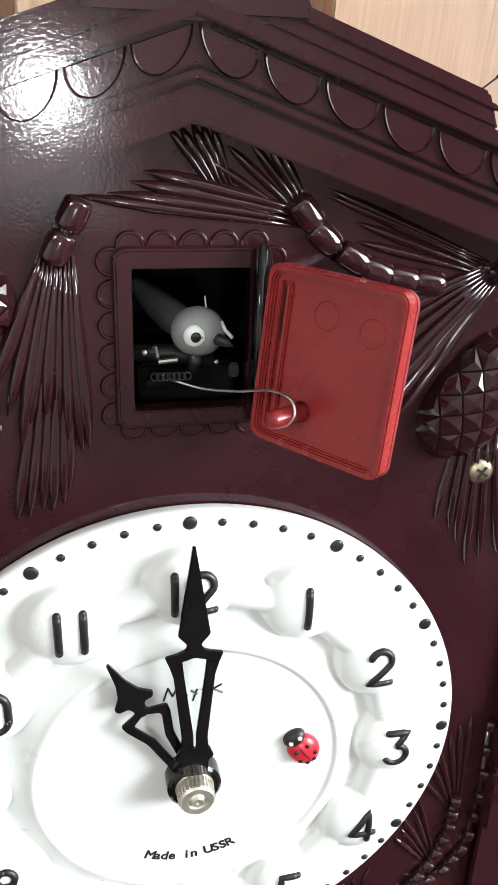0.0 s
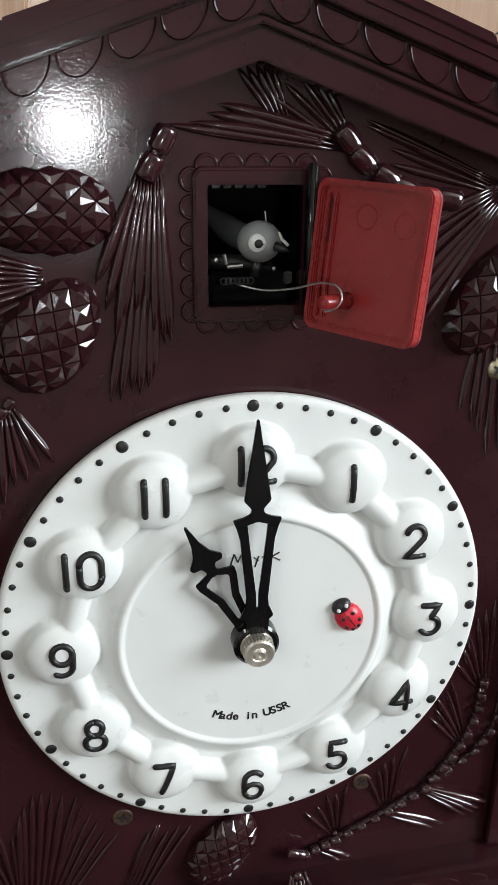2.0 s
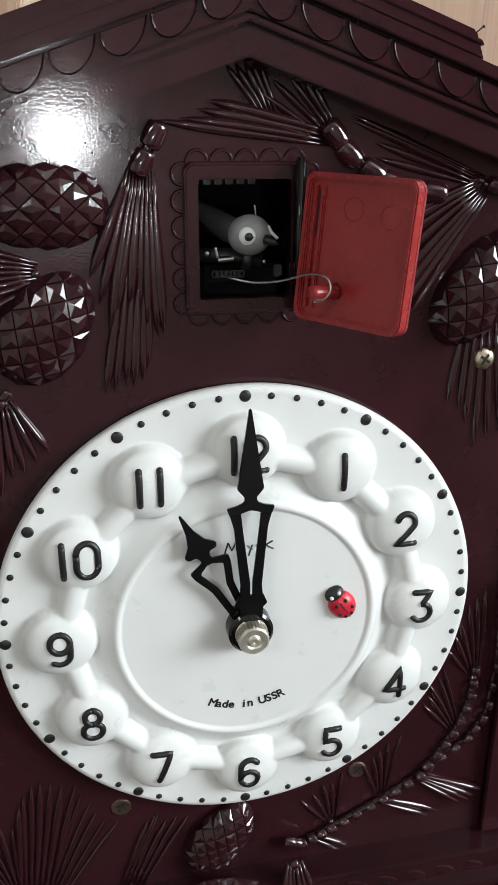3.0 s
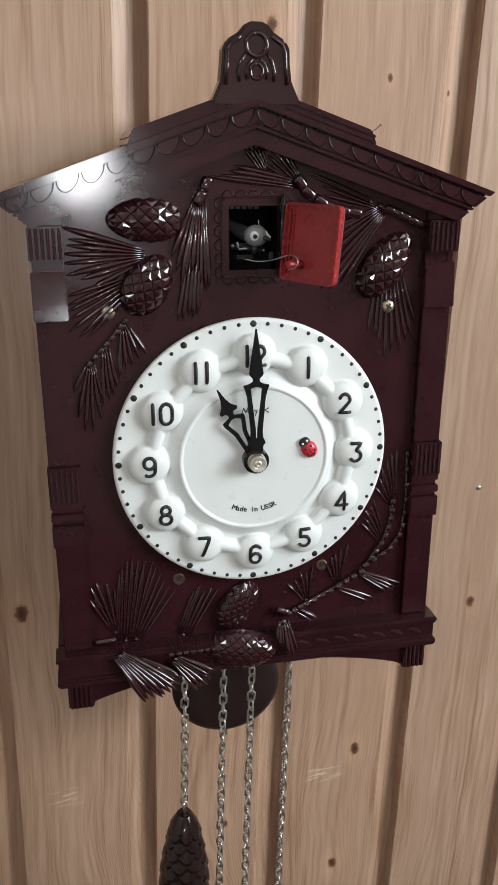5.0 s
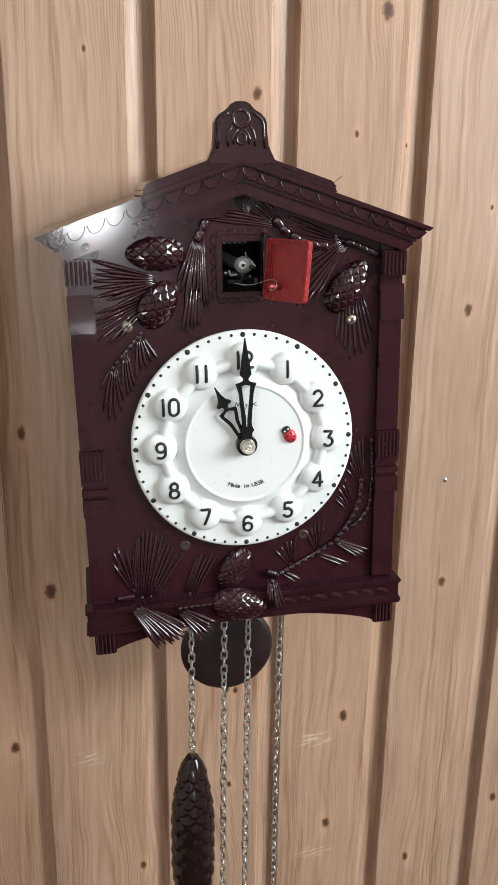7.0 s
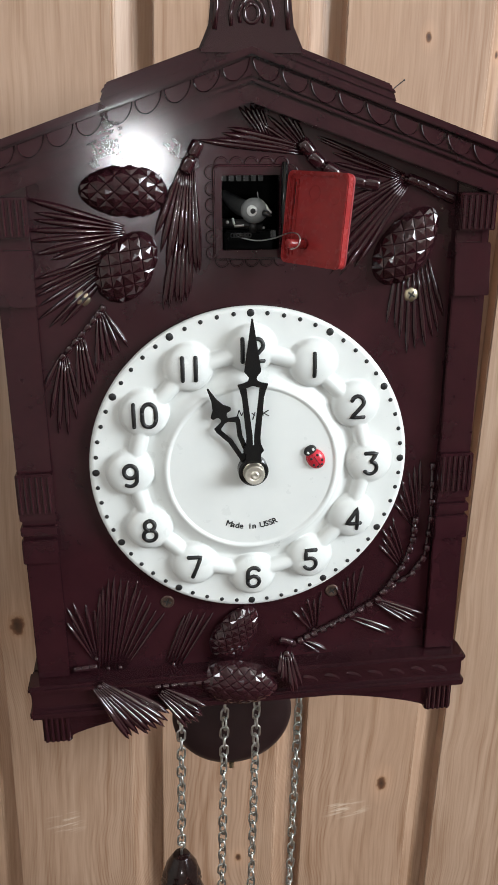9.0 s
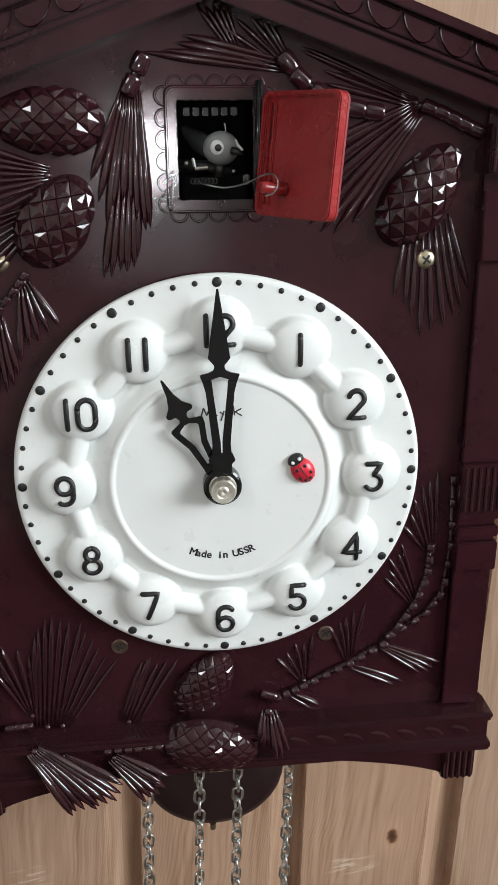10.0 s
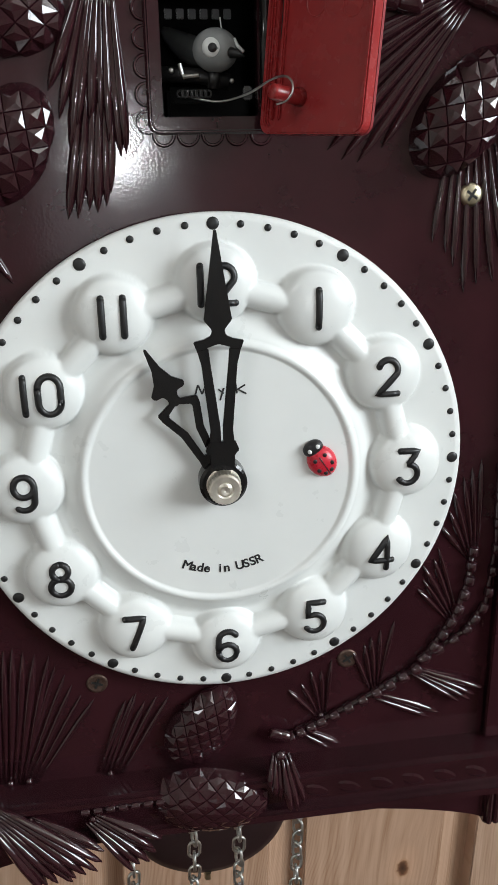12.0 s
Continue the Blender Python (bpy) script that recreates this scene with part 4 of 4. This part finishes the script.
part("hook", tube([(0, 0, -2), (0, 0, 3.5), (1.6, 0, 5.5), (1.4, 0, 8.0), (-0.6, 0, 8.6), (-1.6, 0, 7.0)], 0.7, 8), STEEL, weight, smooth=True)

# ---- inside the opening ----
bird = bmesh.new()


def add(bm, piece, slot):
    for f in piece.faces:
        f.material_index = slot
    return merge(bm, piece)


add(bird, ball((2.6, 7.0, 104.2), (5.4, 4.7, 4.9), 24, 16), 0)
# body in the shade-darkened grey, as it lies deeper in the opening
add(bird, tube([(2.4, 10.0, 103.8), (0.6, 13.0, 104.0), (-1.4, 16.0, 104.9), (-3.4, 19.0, 106.2), (-5.4, 21.5, 107.8), (-7.4, 23.6, 109.6), (-8.6, 24.8, 110.8)], 1, 18, taper=[2.8, 3.2, 3.4, 3.2, 2.6, 1.7, 0.8]), 3)
add(bird, turned([(0, -0.5), (1.85, -0.4), (2.2, 0.35)], 24, c=(1.3, 2.75, 104.4)), 1)
add(bird, turned([(0, -0.3), (0.95, -0.25), (1.12, 0.2)], 16, c=(1.45, 2.3, 104.3)), 2)
add(bird, tube([(5.2, 4.4, 103.6), (7.4, 2.6, 103.0), (8.8, 1.8, 102.4)], 1, 10, taper=[1.5, 0.9, 0.15]), 2)
add(bird, tube([(6.9, 5.2, 106.5), (7.6, 4.6, 104.9), (8.9, 3.6, 103.6)], 0.4, 8), 1)
add(bird, tube([(4.2, 7.0, 108.6), (3.9, 7.0, 111.2)], 0.16, 5), 1)
cuckoo = part("cuckoo_figure", bird, GREY, None, smooth=True)
cuckoo.data.materials.append(WHITE)
cuckoo.data.materials.append(BLACK)
cuckoo.data.materials.append(GREY_SHADED)
cuckoo.matrix_world = CLOCK
tagged(cuckoo, "small grey plastic cuckoo figure with a painted white eye", "figurine")

mech = tagged(new("cuckoo_mechanism"), "black bellows arm and steel wires inside the clock opening", "mechanism")
mech.matrix_world = CLOCK
part("arm", tube([(-12, 10, 99.4), (-2, 10, 99.0), (6, 9, 97.5)], 1.8, 10), DARKMETAL, mech, smooth=True)
# block and lever carry the opening's shade in their colour
part("block", box(-9, 11, 11, 24, 88, 96.5, 0.8), CAVITY_SHADE, mech)
part("lever", box(-8, 2, 8, 10, 92.6, 94.0, 0.4), CAVITY_SHADE, mech)
part("perch", tube([(2, 8, 96), (2.4, 7.4, 100)], 1.5, 10), DARKMETAL, mech, smooth=True)
part("pivot", tube([(-5.4, 6.2, 98.4), (-1.6, 6.2, 98.7)], 0.55, 8), STEEL, mech)
part("spring", tube([(-6.0, 7.0, 101.4), (-5.4, 7.2, 99.0)], 0.5, 8), STEEL, mech)
part("bracket", box(9.4, 11.6, 9, 10, 93.4, 96.6, 0.4), DARKMETAL, mech)
part("rivet", ball((-8.0, 7.5, 99.9), (0.7, 0.5, 0.7)), STEEL, mech, smooth=True)
part("rivet", ball((6.4, 7.2, 97.6), (0.6, 0.5, 0.6)), STEEL, mech, smooth=True)
for k in range(7):
    part("coil", ring((-6.0 + 1.1 * k, 94.8), 0.8, 0.8, 0.25, 7.4, bmesh.new(), 0, 360, 10), DARKMETAL, mech, smooth=True)
wire = [Vector(p) for p in ((-4, 9, 94.2), (3, 5, 92.9), (9, -1.0, 94.2), (13.2, -7.5, 96.6), (15.6, -11.6, 97.1), (16.9, -13.6, 96.0), (16.9, -14.6, 93.8), (15.6, -14.2, 92.0), (13.2, -13.0, 91.2))]
line = []
for i in range(len(wire) - 1):
    p0, p1, p2, p3 = wire[max(0, i - 1)], wire[i], wire[i + 1], wire[min(len(wire) - 1, i + 2)]
    for k in range(5):
        t = k / 5
        line.append(0.5 * ((2 * p1) + (p2 - p0) * t + (2 * p0 - 5 * p1 + 4 * p2 - p3) * t * t + (3 * p1 - p0 - 3 * p2 + p3) * t ** 3))
part("door_wire", tube(line, 0.27, 8), STEEL, mech, "bent steel wire to the door peg", smooth=True)

# ---- screws ----
SCREW = None
for x, z in ((-65.8, 72.0), (67.2, 70.2)):
    m = CLOCK @ pose(x * MM, F0 * MM, z * MM, 0, random.uniform(0, 90), 0)
    if SCREW is None:
        SCREW = part("screw", turned([(0, -0.9), (2.2, -1.1), (2.9, -0.6), (3.05, 0.0), (3.0, 0.4)], 24), BRASS, None, smooth=True)
        tagged(SCREW, "small cross-head brass screw in the clock front", "screw", "screws of the clock front")
        # cross slot as dark bars on the head, its shade in their colour
        for a, b2 in ((1.7, 0.35), (0.35, 1.7)):
            part("slot", box(-a, a, -1.14 - 0.02 * b2, -0.9, -b2, b2), DARKMETAL, SCREW)
        SCREW.matrix_world = m
    else:
        copy_thing(SCREW, m)

# the lower two are stained brown and sunk deeper
low = part("screw", turned([(0, -0.2), (2.2, -0.4), (2.6, -0.5), (3.1, -0.3), (3.2, 0.4)], 24), DULL_BRASS, None, smooth=True)
tagged(low, "brown-stained cross-head screw sunk in the clock front", "screw", "screws of the clock front")
# again dark bars on the head in place of a shaded cross slot
for a, b2 in ((1.7, 0.35), (0.35, 1.7)):
    part("slot", box(-a, a, -0.46 - 0.02 * b2, -0.2, -b2, b2), DARKMETAL, low)
low.matrix_world = CLOCK @ pose(-38 * MM, F0 * MM, -66 * MM, 0, 20, 0)
copy_thing(low, CLOCK @ pose(38 * MM, F0 * MM, -66 * MM, 0, 55, 0))

# ---- ladybird ornament stuck on the dial ----
lady = tagged(new("ladybird_ornament"), "small red ladybird ornament with black spots stuck on the dial", "ornament")
lady.matrix_world = CLOCK @ pose(26.6 * MM, -4.4 * MM, 3.8 * MM, 0, -33, 0)
shell = part("shell", ball((0, 0, -0.9), (3.9, 2.6, 4.7), 24, 14), LADY_RED, lady, smooth=True)
part("head", ball((0, -0.2, 3.7), (2.9, 1.9, 2.2), 18, 10), BLACK, lady, smooth=True)
for s in (-1, 1):
    part("eye", ball((s * 1.2, -1.75, 3.9), (0.65, 0.4, 0.65)), WHITE, lady, smooth=True)
    for u, v in ((1.5, 0.9), (2.0, -2.0), (0.9, -3.6)):
        d = 2.6 * math.sqrt(max(0, 1 - (u / 3.9) ** 2 - ((v + 0.9) / 4.7) ** 2))
        part("spot", ball((s * u, -d, v), (0.62, 0.25, 0.62)), BLACK, lady, smooth=True)
part("wing_seam", tube([(0, -2.58, 1.4), (0, -2.65, -0.9), (0, -2.2, -3.4), (0, -1.3, -5.0)], 0.16, 6), BLACK, lady)

# ---- nails ----
for m, ln, label in ((CLOCK @ pose(96.5 * MM, 0.010, -31 * MM), 5.5, "small dark brad beside the clock case"), (CLOCK @ pose(55.5 * MM, 0.012, 146.5 * MM, 0, -38, 0), 8.5, "thin bent nail by the clock roof")):
    nail = part("nail", tube([(-3, 0, -0.2), (ln * 0.5, 0, 0.3), (ln, 0, 0.2)], 0.2, 8), DARKMETAL, None)
    nail.matrix_world = m
    tagged(nail, label, "nail")
    part("nail_head", ball((ln, 0, 0.2), (0.3, 0.42, 0.42)), DARKMETAL, nail, smooth=True)
# a nail driven flush into the boards beside the clock
flush = part("nail", turned([(0, -0.5), (1.5, -0.45), (1.9, 0.0), (1.9, 1.0)], 18), STEEL, None, smooth=True)
flush.location = (0.201, WALL_Y, 1.415)
tagged(flush, "pale steel nail head flush in a pine board", "nail")
